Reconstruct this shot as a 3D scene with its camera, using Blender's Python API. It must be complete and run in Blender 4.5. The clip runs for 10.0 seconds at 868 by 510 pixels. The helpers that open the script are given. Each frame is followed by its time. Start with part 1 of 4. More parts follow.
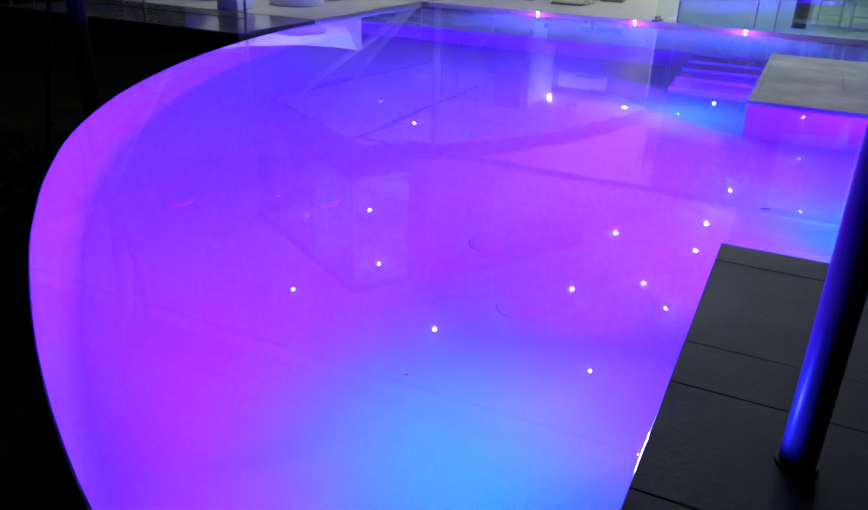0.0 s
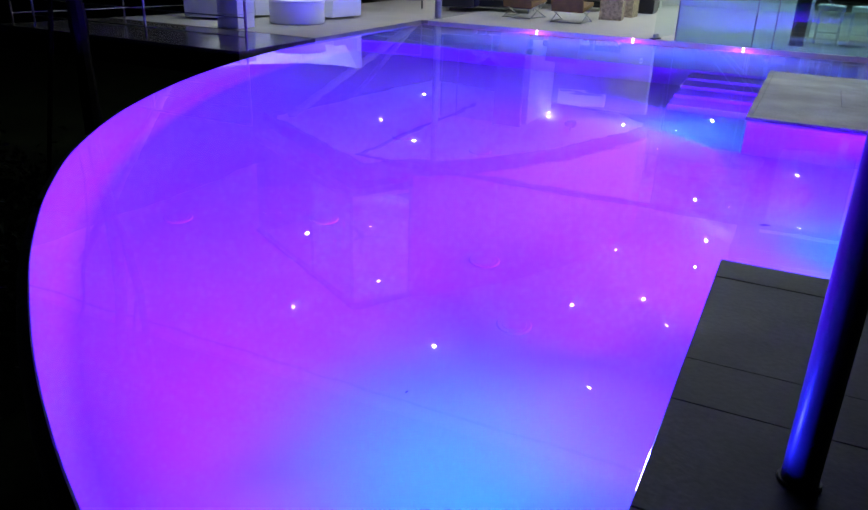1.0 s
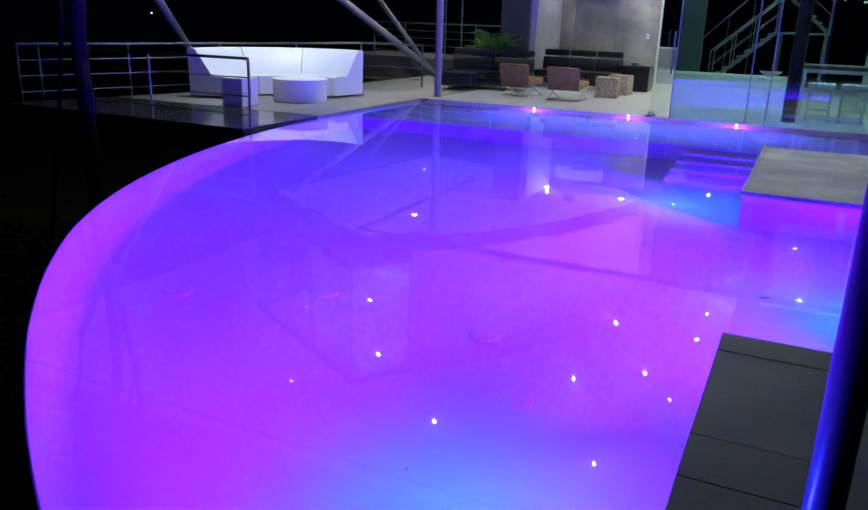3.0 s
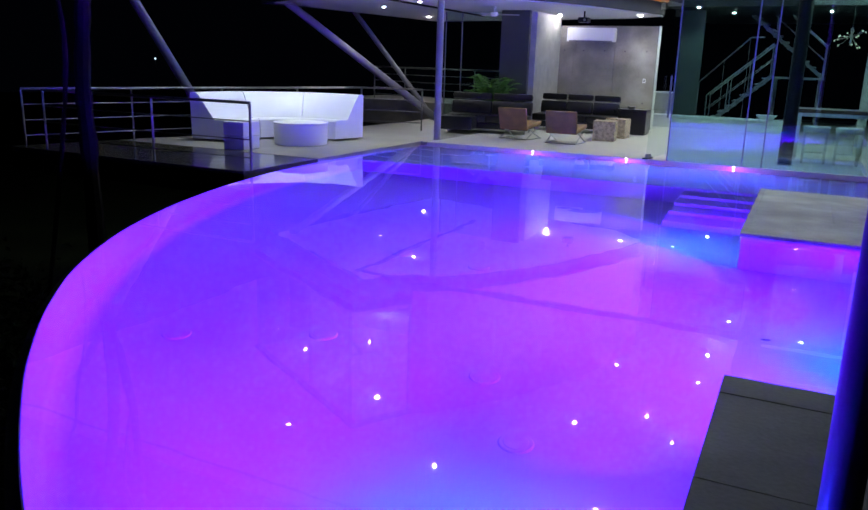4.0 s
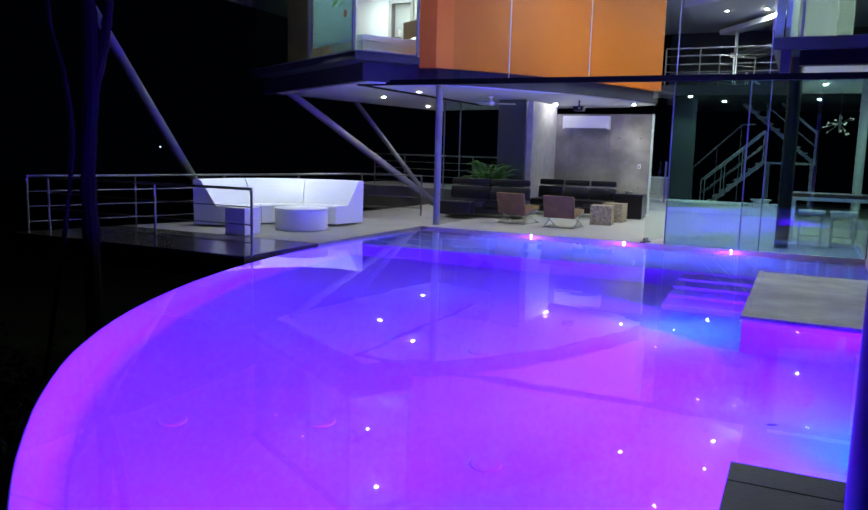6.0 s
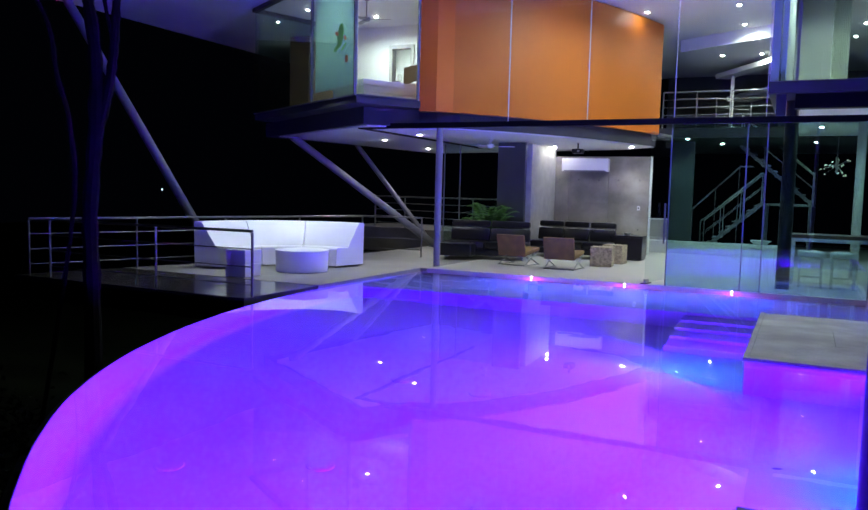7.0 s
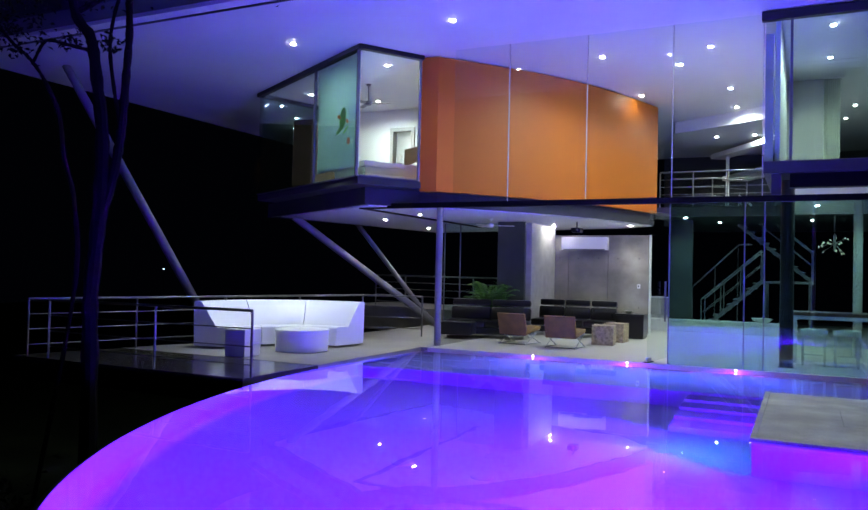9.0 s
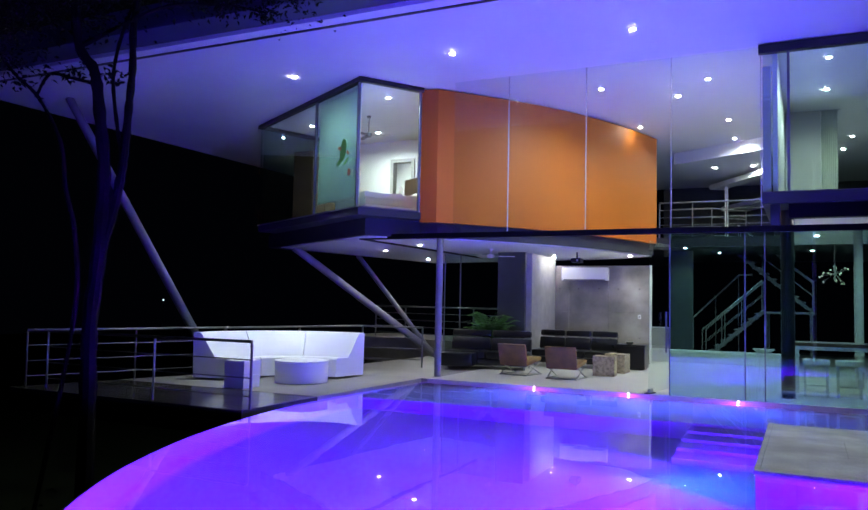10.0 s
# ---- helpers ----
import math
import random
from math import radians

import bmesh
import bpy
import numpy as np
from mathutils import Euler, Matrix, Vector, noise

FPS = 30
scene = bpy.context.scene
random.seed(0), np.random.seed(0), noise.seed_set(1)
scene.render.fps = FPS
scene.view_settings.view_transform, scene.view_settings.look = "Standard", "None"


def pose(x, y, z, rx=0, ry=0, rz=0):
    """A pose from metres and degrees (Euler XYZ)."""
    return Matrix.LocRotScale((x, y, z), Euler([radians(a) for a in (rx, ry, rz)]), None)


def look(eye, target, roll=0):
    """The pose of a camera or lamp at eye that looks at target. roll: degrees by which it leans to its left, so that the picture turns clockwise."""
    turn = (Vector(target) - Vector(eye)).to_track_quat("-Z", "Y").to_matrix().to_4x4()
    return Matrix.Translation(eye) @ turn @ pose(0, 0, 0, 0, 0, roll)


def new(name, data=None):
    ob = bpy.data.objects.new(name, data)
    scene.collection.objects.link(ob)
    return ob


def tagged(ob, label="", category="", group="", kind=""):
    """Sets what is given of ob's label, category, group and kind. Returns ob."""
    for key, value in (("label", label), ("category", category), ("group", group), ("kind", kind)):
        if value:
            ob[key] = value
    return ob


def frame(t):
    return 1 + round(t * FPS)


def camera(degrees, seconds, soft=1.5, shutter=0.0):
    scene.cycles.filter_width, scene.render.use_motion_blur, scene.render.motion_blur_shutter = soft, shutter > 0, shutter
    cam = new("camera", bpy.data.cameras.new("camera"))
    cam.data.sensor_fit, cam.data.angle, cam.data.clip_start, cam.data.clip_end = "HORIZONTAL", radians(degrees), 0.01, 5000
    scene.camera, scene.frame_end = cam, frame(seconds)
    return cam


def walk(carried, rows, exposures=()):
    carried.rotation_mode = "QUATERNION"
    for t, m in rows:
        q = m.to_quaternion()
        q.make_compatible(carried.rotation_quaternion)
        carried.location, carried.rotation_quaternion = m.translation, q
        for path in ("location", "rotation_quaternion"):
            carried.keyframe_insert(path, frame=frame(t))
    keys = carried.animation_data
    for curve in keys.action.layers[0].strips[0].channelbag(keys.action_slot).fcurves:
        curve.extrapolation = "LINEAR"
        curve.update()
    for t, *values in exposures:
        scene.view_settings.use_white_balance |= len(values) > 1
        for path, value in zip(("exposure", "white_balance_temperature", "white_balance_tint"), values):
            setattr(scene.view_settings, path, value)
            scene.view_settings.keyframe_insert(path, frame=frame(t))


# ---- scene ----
# ---- camera: it stands on the stone terrace and tilts up; t, tilt, heading, lean in degrees ----
cam = camera(59.2, 10.0)
EYE = Vector((7.16, -14.84, 1.65))
ROWS = [
    (0.0, -23.997, 25.214, 2.094),
    (0.5, -23.798, 25.225, 2.098),
    (1.0, -22.739, 25.252, 2.002),
    (1.5, -21.384, 25.313, 1.888),
    (2.0, -20.126, 25.342, 1.932),
    (2.5, -18.742, 25.398, 1.880),
    (4.0, -14.106, 25.505, 1.794),
    (4.5, -12.530, 25.548, 1.718),
    (5.0, -10.937, 25.587, 1.667),
    (5.5, -9.372, 25.612, 1.631),
    (7.0, -4.694, 25.765, 1.456),
    (7.5, -3.109, 25.811, 1.450),
    (8.0, -1.555, 25.851, 1.272),
    (8.5, -0.109, 25.897, 1.276),
    (9.0, 1.207, 25.941, 1.270),
    (9.5, 2.367, 25.948, 1.191),
    (10.0, 3.500, 26.000, 1.200),
]


def gaze(tilt, heading):
    a, b = radians(tilt), radians(heading)
    return EYE + 10 * Vector((-math.sin(b) * math.cos(a), math.cos(b) * math.cos(a), math.sin(a)))


walk(cam, [(t, look(EYE, gaze(tilt, heading), lean)) for t, tilt, heading, lean in ROWS])

# ---- world: night sky ----
world = bpy.data.worlds.new("night")
scene.world = world
world.use_nodes = True
world.node_tree.nodes["Background"].inputs["Color"].default_value = (0.25, 0.35, 0.8, 1)
world.node_tree.nodes["Background"].inputs["Strength"].default_value = 0.0012

WATER = -0.05      # water level
DEPTH = -1.40      # pool floor
SOFFIT = 6.40      # underside of the great roof
VIOLET, CYAN = (0.068, 0.0015, 1.0), (0.0, 0.25, 1.0)
WARM, COOL = (0.97, 1.0, 0.90), (0.86, 1.0, 0.95)


def lamp(name, kind, at, power, color, target=None, size=0.1, angle=120, blend=0.6):
    data = bpy.data.lights.new(name, kind)
    data.energy, data.color = power, color
    if kind == "AREA":
        data.size = size
    else:
        data.shadow_soft_size = size
    if kind == "SPOT":
        data.spot_size, data.spot_blend = radians(angle), blend
    ob = new(name, data)
    ob.matrix_world = look(at, target) if target else Matrix.Translation(at)
    return ob


# underwater lights by the pool's walls and steps, places and powers fitted to its glow
POOL_LAMPS = [
    # place, aim, power, colour, angle
    ((5.30, -13.40, -0.80), (3.0, -4.0, -0.7), 541, VIOLET, 130),
    ((5.30, -13.40, -0.80), (2.0, -8.0, -0.7), 2175, VIOLET, 80),
    ((5.30, -13.40, -0.30), (0.0, -5.0, -0.7), 2469, VIOLET, 80),
    ((6.30, -13.80, -0.80), (1.0, -10.0, -0.7), 1195, VIOLET, 80),
    ((6.85, -11.10, -0.30), (1.0, -10.0, -0.7), 2127, VIOLET, 80),
    ((6.85, -11.10, -0.30), (3.0, -4.0, -0.7), 1280, VIOLET, 130),
    ((6.85, -11.10, -0.30), (3.0, -12.0, -0.7), 678, VIOLET, 80),
    ((6.85, -11.10, -0.80), (4.0, -8.0, -1.4), 456, VIOLET, 80),
    ((6.62, -6.00, -0.80), (1.0, -10.0, -0.7), 2322, VIOLET, 130),
    ((6.62, -6.00, -0.30), (3.0, -12.0, -0.7), 2333, VIOLET, 80),
    ((6.62, -6.00, -0.80), (0.0, -5.0, -0.7), 1391, VIOLET, 80),
    ((6.60, -5.20, -0.80), (3.0, -4.0, -0.7), 2053, VIOLET, 80),
    ((6.60, -5.20, -0.80), (2.0, -8.0, -0.7), 1632, VIOLET, 80),
    ((6.60, -5.20, -0.80), (1.0, -10.0, -0.7), 1002, VIOLET, 80),
    ((6.60, -5.15, -0.70), (5.9, -3.6, -1.1), 520, VIOLET, 100),
    ((8.50, -7.20, -0.30), (0.0, -5.0, -0.7), 1428, VIOLET, 130),
    ((8.50, -7.20, -0.30), (2.0, -8.0, -0.7), 581, VIOLET, 130),
    ((8.50, -7.20, -0.80), (1.0, -10.0, -0.7), 1410, VIOLET, 80),
    ((8.50, -9.60, -0.80), (5.0, -9.0, -1.0), 3955, VIOLET, 80),
    ((8.50, -9.60, -0.80), (1.0, -10.0, -0.7), 1703, VIOLET, 80),
    ((8.50, -9.60, -0.30), (0.0, -5.0, -0.7), 1844, VIOLET, 80),
    ((4.80, -2.90, -0.30), (5.0, -9.0, -1.0), 1991, VIOLET, 80),
    ((4.80, -2.90, -0.80), (3.0, -4.0, -0.7), 238, VIOLET, 130),
    ((6.88, -11.35, -0.20), (6.55, -11.2, -1.4), 480, VIOLET, 80),
    # cyan spots added in open water for the overexposed blue close to the lamps
    ((6.00, -11.98, -0.25), (5.98, -11.94, -1.4), 180, CYAN, 112),
    ((7.75, -8.50, -0.60), (7.65, -8.4, -1.4), 75, CYAN, 150),
    ((5.95, -5.60, -0.60), (5.93, -5.55, -1.4), 95, CYAN, 150),
]
for at, aim, power, color, angle in POOL_LAMPS:
    lamp("underwater_lamp", "SPOT", at, power, color, aim, 0.0, angle, 1.0)
# two lamps added at the platforms' water line, for pool light washing the roof
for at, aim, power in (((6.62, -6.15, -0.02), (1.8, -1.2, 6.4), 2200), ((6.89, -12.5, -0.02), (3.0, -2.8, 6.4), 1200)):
    lamp("added_pool_glow", "SPOT", at, power, (0.12, 0.14, 1.0), aim, 0.0, 106, 1.0)
# one more added there for the pool's blue light on the column close by
lamp("added_pool_glow", "POINT", (6.90, -12.5, -0.004), 75, (0.015, 0.02, 1.0), None, 0.003)


# ---- materials ----
def material(name, color, rough=0.5, metal=0.0, vary=0.12, scale=3.0, fine=60.0, bump=0.15, coat=0.0, per_object=0.0, stains=0.0):
    m = bpy.data.materials.new(name)
    m.use_nodes = True
    nt = m.node_tree
    b = nt.nodes["Principled BSDF"]
    b.inputs["Roughness"].default_value, b.inputs["Metallic"].default_value = rough, metal
    b.inputs["Coat Weight"].default_value = coat
    geo = nt.nodes.new("ShaderNodeNewGeometry")
    big, small = nt.nodes.new("ShaderNodeTexNoise"), nt.nodes.new("ShaderNodeTexNoise")
    big.inputs["Scale"].default_value, small.inputs["Scale"].default_value = scale, fine
    big.inputs["Detail"].default_value = 5
    for n in (big, small):
        nt.links.new(geo.outputs["Position"], n.inputs["Vector"])
    mix = nt.nodes.new("ShaderNodeMix")
    mix.data_type = "RGBA"
    dark = [c * (1 - vary * 1.6) for c in color]
    light = [min(1, c * (1 + vary)) for c in color]
    mix.inputs[6].default_value, mix.inputs[7].default_value = (*dark, 1), (*light, 1)
    both = nt.nodes.new("ShaderNodeMath")
    both.operation = "MULTIPLY_ADD"
    nt.links.new(small.outputs["Fac"], both.inputs[0])
    both.inputs[1].default_value = 0.4
    nt.links.new(big.outputs["Fac"], both.inputs[2])
    spread = nt.nodes.new("ShaderNodeMapRange")
    spread.inputs["From Min"].default_value, spread.inputs["From Max"].default_value = 0.45, 0.95
    nt.links.new(both.outputs[0], spread.inputs["Value"])
    nt.links.new(spread.outputs[0], mix.inputs[0])
    out = mix.outputs[2]
    if stains:
        st = nt.nodes.new("ShaderNodeTexNoise")
        st.inputs["Scale"].default_value, st.inputs["Detail"].default_value = scale * 0.35, 8
        nt.links.new(geo.outputs["Position"], st.inputs["Vector"])
        sr = nt.nodes.new("ShaderNodeMapRange")
        sr.inputs["From Min"].default_value, sr.inputs["From Max"].default_value = 0.45, 0.62
        sr.inputs["To Min"].default_value, sr.inputs["To Max"].default_value = 1 - stains, 1
        nt.links.new(st.outputs["Fac"], sr.inputs["Value"])
        hs = nt.nodes.new("ShaderNodeHueSaturation")
        nt.links.new(sr.outputs[0], hs.inputs["Value"])
        nt.links.new(out, hs.inputs["Color"])
        out = hs.outputs["Color"]
    if per_object:
        info = nt.nodes.new("ShaderNodeObjectInfo")
        r = nt.nodes.new("ShaderNodeMapRange")
        r.inputs["To Min"].default_value, r.inputs["To Max"].default_value = 1 - per_object, 1 + per_object
        nt.links.new(info.outputs["Random"], r.inputs["Value"])
        hs = nt.nodes.new("ShaderNodeHueSaturation")
        nt.links.new(r.outputs[0], hs.inputs["Value"])
        nt.links.new(out, hs.inputs["Color"])
        out = hs.outputs["Color"]
    nt.links.new(out, b.inputs["Base Color"])
    rr = nt.nodes.new("ShaderNodeMapRange")
    rr.inputs["To Min"].default_value, rr.inputs["To Max"].default_value = max(0.02, rough * 0.8), min(1, rough * 1.2)
    nt.links.new(big.outputs["Fac"], rr.inputs["Value"])
    nt.links.new(rr.outputs[0], b.inputs["Roughness"])
    if bump:
        bp = nt.nodes.new("ShaderNodeBump")
        bp.inputs["Strength"].default_value, bp.inputs["Distance"].default_value = bump, 0.01
        nt.links.new(both.outputs[0], bp.inputs["Height"])
        nt.links.new(bp.outputs[0], b.inputs["Normal"])
    return m


def glowing(name, color, strength):
    m = bpy.data.materials.new(name)
    m.use_nodes = True
    b = m.node_tree.nodes["Principled BSDF"]
    b.inputs["Base Color"].default_value = (0.8, 0.8, 0.8, 1)
    b.inputs["Emission Color"].default_value, b.inputs["Emission Strength"].default_value = (*color, 1), strength
    return m


def thin_glass(name, tint, gloss=1.0, least=0.03):
    """A thin pane: clear, tinted, with the mirror of its faces growing at a slant."""
    m = bpy.data.materials.new(name)
    m.use_nodes = True
    nt = m.node_tree
    nt.nodes.remove(nt.nodes["Principled BSDF"])
    clear, mirror = nt.nodes.new("ShaderNodeBsdfTransparent"), nt.nodes.new("ShaderNodeBsdfGlossy")
    clear.inputs["Color"].default_value = (*tint, 1)
    mirror.inputs["Roughness"].default_value = 0.0
    fr = nt.nodes.new("ShaderNodeLayerWeight")
    steep, k = nt.nodes.new("ShaderNodeMath"), nt.nodes.new("ShaderNodeMath")
    steep.operation, k.operation = "POWER", "MULTIPLY_ADD"
    steep.inputs[1].default_value = 4.0
    k.inputs[1].default_value, k.inputs[2].default_value = 0.9 * gloss, least
    nt.links.new(fr.outputs["Facing"], steep.inputs[0])
    mix = nt.nodes.new("ShaderNodeMixShader")
    nt.links.new(steep.outputs[0], k.inputs[0])
    nt.links.new(k.outputs[0], mix.inputs[0])
    nt.links.new(clear.outputs[0], mix.inputs[1])
    nt.links.new(mirror.outputs[0], mix.inputs[2])
    nt.links.new(mix.outputs[0], nt.nodes["Material Output"].inputs["Surface"])
    return m


def sheer(name, color):
    """Thin cloth that glows when lit from behind."""
    m = material(name, color, 0.8, vary=0.04, scale=2, fine=140, bump=0.05)
    nt = m.node_tree
    back, mix = nt.nodes.new("ShaderNodeBsdfTranslucent"), nt.nodes.new("ShaderNodeMixShader")
    back.inputs["Color"].default_value = (*color, 1)
    mix.inputs[0].default_value = 0.55
    nt.links.new(nt.nodes["Principled BSDF"].outputs[0], mix.inputs[1])
    nt.links.new(back.outputs[0], mix.inputs[2])
    nt.links.new(mix.outputs[0], nt.nodes["Material Output"].inputs["Surface"])
    return m


def water_material():
    m = bpy.data.materials.new("pool_water")
    m.use_nodes = True
    nt = m.node_tree
    b = nt.nodes["Principled BSDF"]
    b.inputs["Base Color"].default_value = (1, 1, 1, 1)
    b.inputs["Roughness"].default_value, b.inputs["IOR"].default_value = 0.0, 1.333
    b.inputs["Transmission Weight"].default_value = 1.0
    b.inputs["Specular IOR Level"].default_value = 0.25
    geo, n = nt.nodes.new("ShaderNodeNewGeometry"), nt.nodes.new("ShaderNodeTexNoise")
    n.inputs["Scale"].default_value, n.inputs["Detail"].default_value = 1.6, 2
    bp = nt.nodes.new("ShaderNodeBump")
    bp.inputs["Strength"].default_value, bp.inputs["Distance"].default_value = 0.10, 0.010
    nt.links.new(geo.outputs["Position"], n.inputs["Vector"])
    nt.links.new(n.outputs["Fac"], bp.inputs["Height"])
    nt.links.new(bp.outputs[0], b.inputs["Normal"])
    return m


PLASTER = material("pool_plaster", (0.42, 0.42, 0.43), 0.6, vary=0.05, scale=1.2, fine=25, bump=0.05)
WATER_MAT = water_material()
SLATE = material("dark_slate", (0.060, 0.060, 0.062), 0.55, vary=0.5, scale=2.6, fine=38, bump=0.3, per_object=0.14, stains=0.6)
CONCRETE_TILE = material("terrace_concrete", (0.29, 0.275, 0.25), 0.45, vary=0.12, scale=2.5, fine=50, bump=0.2, stains=0.15)
FLOOR_TILE = material("cream_floor_tile", (0.53, 0.51, 0.45), 0.3, vary=0.06, scale=2.0, fine=30, bump=0.04, per_object=0.03)
PALE_CLADDING = material("pale_stone_cladding", (0.50, 0.50, 0.48), 0.6, vary=0.12, scale=4, fine=40, bump=0.3)
WET_DECK = material("wet_dark_deck", (0.085, 0.078, 0.068), 0.2, vary=0.25, scale=1.5, fine=35, bump=0.1, stains=0.3)
WHITE = material("white_paint", (0.78, 0.78, 0.77), 0.5, vary=0.03, scale=1.5, fine=80, bump=0.03)
SOFFIT_MAT = material("white_soffit_render", (0.74, 0.74, 0.76), 0.6, vary=0.03, scale=0.8, fine=60, bump=0.03)
ORANGE = material("orange_paint", (0.56, 0.14, 0.005), 0.45, vary=0.05, scale=0.9, fine=70, bump=0.04)
CONCRETE = material("board_marked_concrete", (0.29, 0.275, 0.235), 0.7, vary=0.30, scale=1.6, fine=40, bump=0.3, stains=0.28)
DARK_STEEL = material("dark_painted_steel", (0.014, 0.014, 0.016), 0.4, vary=0.2, scale=4, fine=90, bump=0.05)
NAVY = material("slate_blue_fascia", (0.05, 0.052, 0.058), 0.45, vary=0.08, scale=2, fine=60, bump=0.05)
GREY_STEEL = material("grey_painted_steel", (0.19, 0.19, 0.20), 0.4, vary=0.08, scale=5, fine=90, bump=0.05)
STAINLESS = material("brushed_stainless_steel", (0.48, 0.48, 0.48), 0.3, metal=1.0, vary=0.05, scale=6, fine=200, bump=0.05)
RAIL_STEEL = material("satin_rail_steel", (0.27, 0.27, 0.265), 0.30, metal=0.95, vary=0.06, scale=6, fine=160, bump=0.05)
SOFA_WHITE = material("white_moulded_plastic", (0.80, 0.81, 0.82), 0.4, vary=0.03, scale=2, fine=60, bump=0.02)
DARK_PLASTIC = material("dark_grey_panel", (0.06, 0.06, 0.065), 0.4, vary=0.1, scale=4, fine=60, bump=0.05)
LEATHER = material("black_leather", (0.006, 0.006, 0.006), 0.3, vary=0.2, scale=6, fine=120, bump=0.25)
BROWN = material("brown_suede", (0.20, 0.115, 0.035), 0.75, vary=0.2, scale=6, fine=120, bump=0.2)
WICKER = material("rough_cut_stone_block", (0.36, 0.29, 0.19), 0.85, vary=0.35, scale=14, fine=60, bump=0.8)
WOOD = material("dark_walnut", (0.10, 0.055, 0.03), 0.4, vary=0.25, scale=3, fine=80, bump=0.1)
LINEN = material("white_bed_linen", (0.78, 0.77, 0.74), 0.85, vary=0.05, scale=5, fine=120, bump=0.3)
LEAF = material("green_fern_leaf", (0.09, 0.24, 0.03), 0.5, vary=0.35, scale=8, fine=60, bump=0.2)
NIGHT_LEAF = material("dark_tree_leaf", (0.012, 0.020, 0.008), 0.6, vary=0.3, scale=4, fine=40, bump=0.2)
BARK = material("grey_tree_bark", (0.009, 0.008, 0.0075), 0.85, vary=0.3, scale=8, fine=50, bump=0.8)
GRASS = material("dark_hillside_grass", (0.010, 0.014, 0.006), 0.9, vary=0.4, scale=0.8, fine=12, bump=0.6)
GREY_WALL = material("grey_painted_wall", (0.42, 0.41, 0.39), 0.6, vary=0.06, scale=1.5, fine=60, bump=0.04)
PANEL_DARK = material("dark_green_grey_panel", (0.045, 0.055, 0.052), 0.35, vary=0.1, scale=2, fine=60, bump=0.03)
BLIND = sheer("pale_green_sheer_blind", (0.60, 0.74, 0.70))
CURTAIN = material("pale_curtain", (0.62, 0.64, 0.56), 0.8, vary=0.06, scale=3, fine=120, bump=0.1)
GLASS = thin_glass("clear_glass", (0.93, 0.97, 0.96), 0.9)
TINTED = thin_glass("greenish_glass", (0.80, 0.92, 0.90), 1.0, 0.07)
LAMP_GLOW = glowing("lit_downlight", (1.0, 0.98, 0.95), 260)
ROOF_BLUE = material("blue_grey_roof_edge", (0.055, 0.06, 0.10), 0.5, vary=0.08, scale=2, fine=60, bump=0.05)
COLUMN_PAINT = material("charcoal_column_paint", (0.085, 0.085, 0.10), 0.35, vary=0.12, scale=5, fine=90, bump=0.05)
BLACK_STEEL = material("black_steel", (0.005, 0.005, 0.006), 0.45, vary=0.2, scale=4, fine=90, bump=0.05)
SPOT_GLOW = glowing("lit_pool_spot", (0.85, 0.7, 1.0), 28)
TOWN_GLOW = glowing("distant_town_light", (0.6, 0.8, 1.0), 3)
GREEN_FILM = material("green_window_sticker", (0.22, 0.62, 0.13), 0.5, vary=0.1)
RED_FILM = material("orange_window_sticker", (0.75, 0.30, 0.12), 0.5, vary=0.1)


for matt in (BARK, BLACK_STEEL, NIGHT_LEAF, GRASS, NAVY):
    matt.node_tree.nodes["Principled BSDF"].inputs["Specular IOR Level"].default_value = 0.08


# ---- building blocks ----
def box(bm, x0, x1, y0, y1, z0, z1, m=None):
    r = bmesh.ops.create_cube(bm, size=1.0)["verts"]
    t = Matrix.Translation(((x0 + x1) / 2, (y0 + y1) / 2, (z0 + z1) / 2)) @ Matrix.Diagonal((x1 - x0, y1 - y0, z1 - z0, 1))
    bmesh.ops.transform(bm, matrix=(m @ t) if m else t, verts=r)
    return r


def tube(bm, p, q, r0, r1=None, seg=12):
    p, q = Vector(p), Vector(q)
    d = q - p
    m = Matrix.Translation((p + q) / 2) @ d.to_track_quat("Z", "Y").to_matrix().to_4x4()
    bmesh.ops.create_cone(bm, cap_ends=True, segments=seg, radius1=r0, radius2=r0 if r1 is None else r1, depth=d.length, matrix=m)


def prism(bm, pts, z0, z1):
    low, high = [bm.verts.new((x, y, z0)) for x, y in pts], [bm.verts.new((x, y, z1)) for x, y in pts]
    n = len(pts)
    bm.faces.new(low[::-1])
    bm.faces.new(high)
    for i in range(n):
        bm.faces.new((low[i], low[(i + 1) % n], high[(i + 1) % n], high[i]))


def ribbon(bm, pts, z0, z1, thick):
    """An upright wall of some thickness along a line of points in plan."""
    side = []
    for i, p in enumerate(pts):
        a, b = Vector(pts[max(0, i - 1)]), Vector(pts[min(len(pts) - 1, i + 1)])
        d = (b - a).normalized()
        side.append((p[0] - d.y * thick, p[1] + d.x * thick))
    for i in range(len(pts) - 1):
        quad = [pts[i], pts[i + 1], side[i + 1], side[i]]
        low, high = [bm.verts.new((x, y, z0)) for x, y in quad], [bm.verts.new((x, y, z1)) for x, y in quad]
        bm.faces.new(low[::-1]), bm.faces.new(high)
        for k in range(4):
            bm.faces.new((low[k], low[(k + 1) % 4], high[(k + 1) % 4], high[k]))


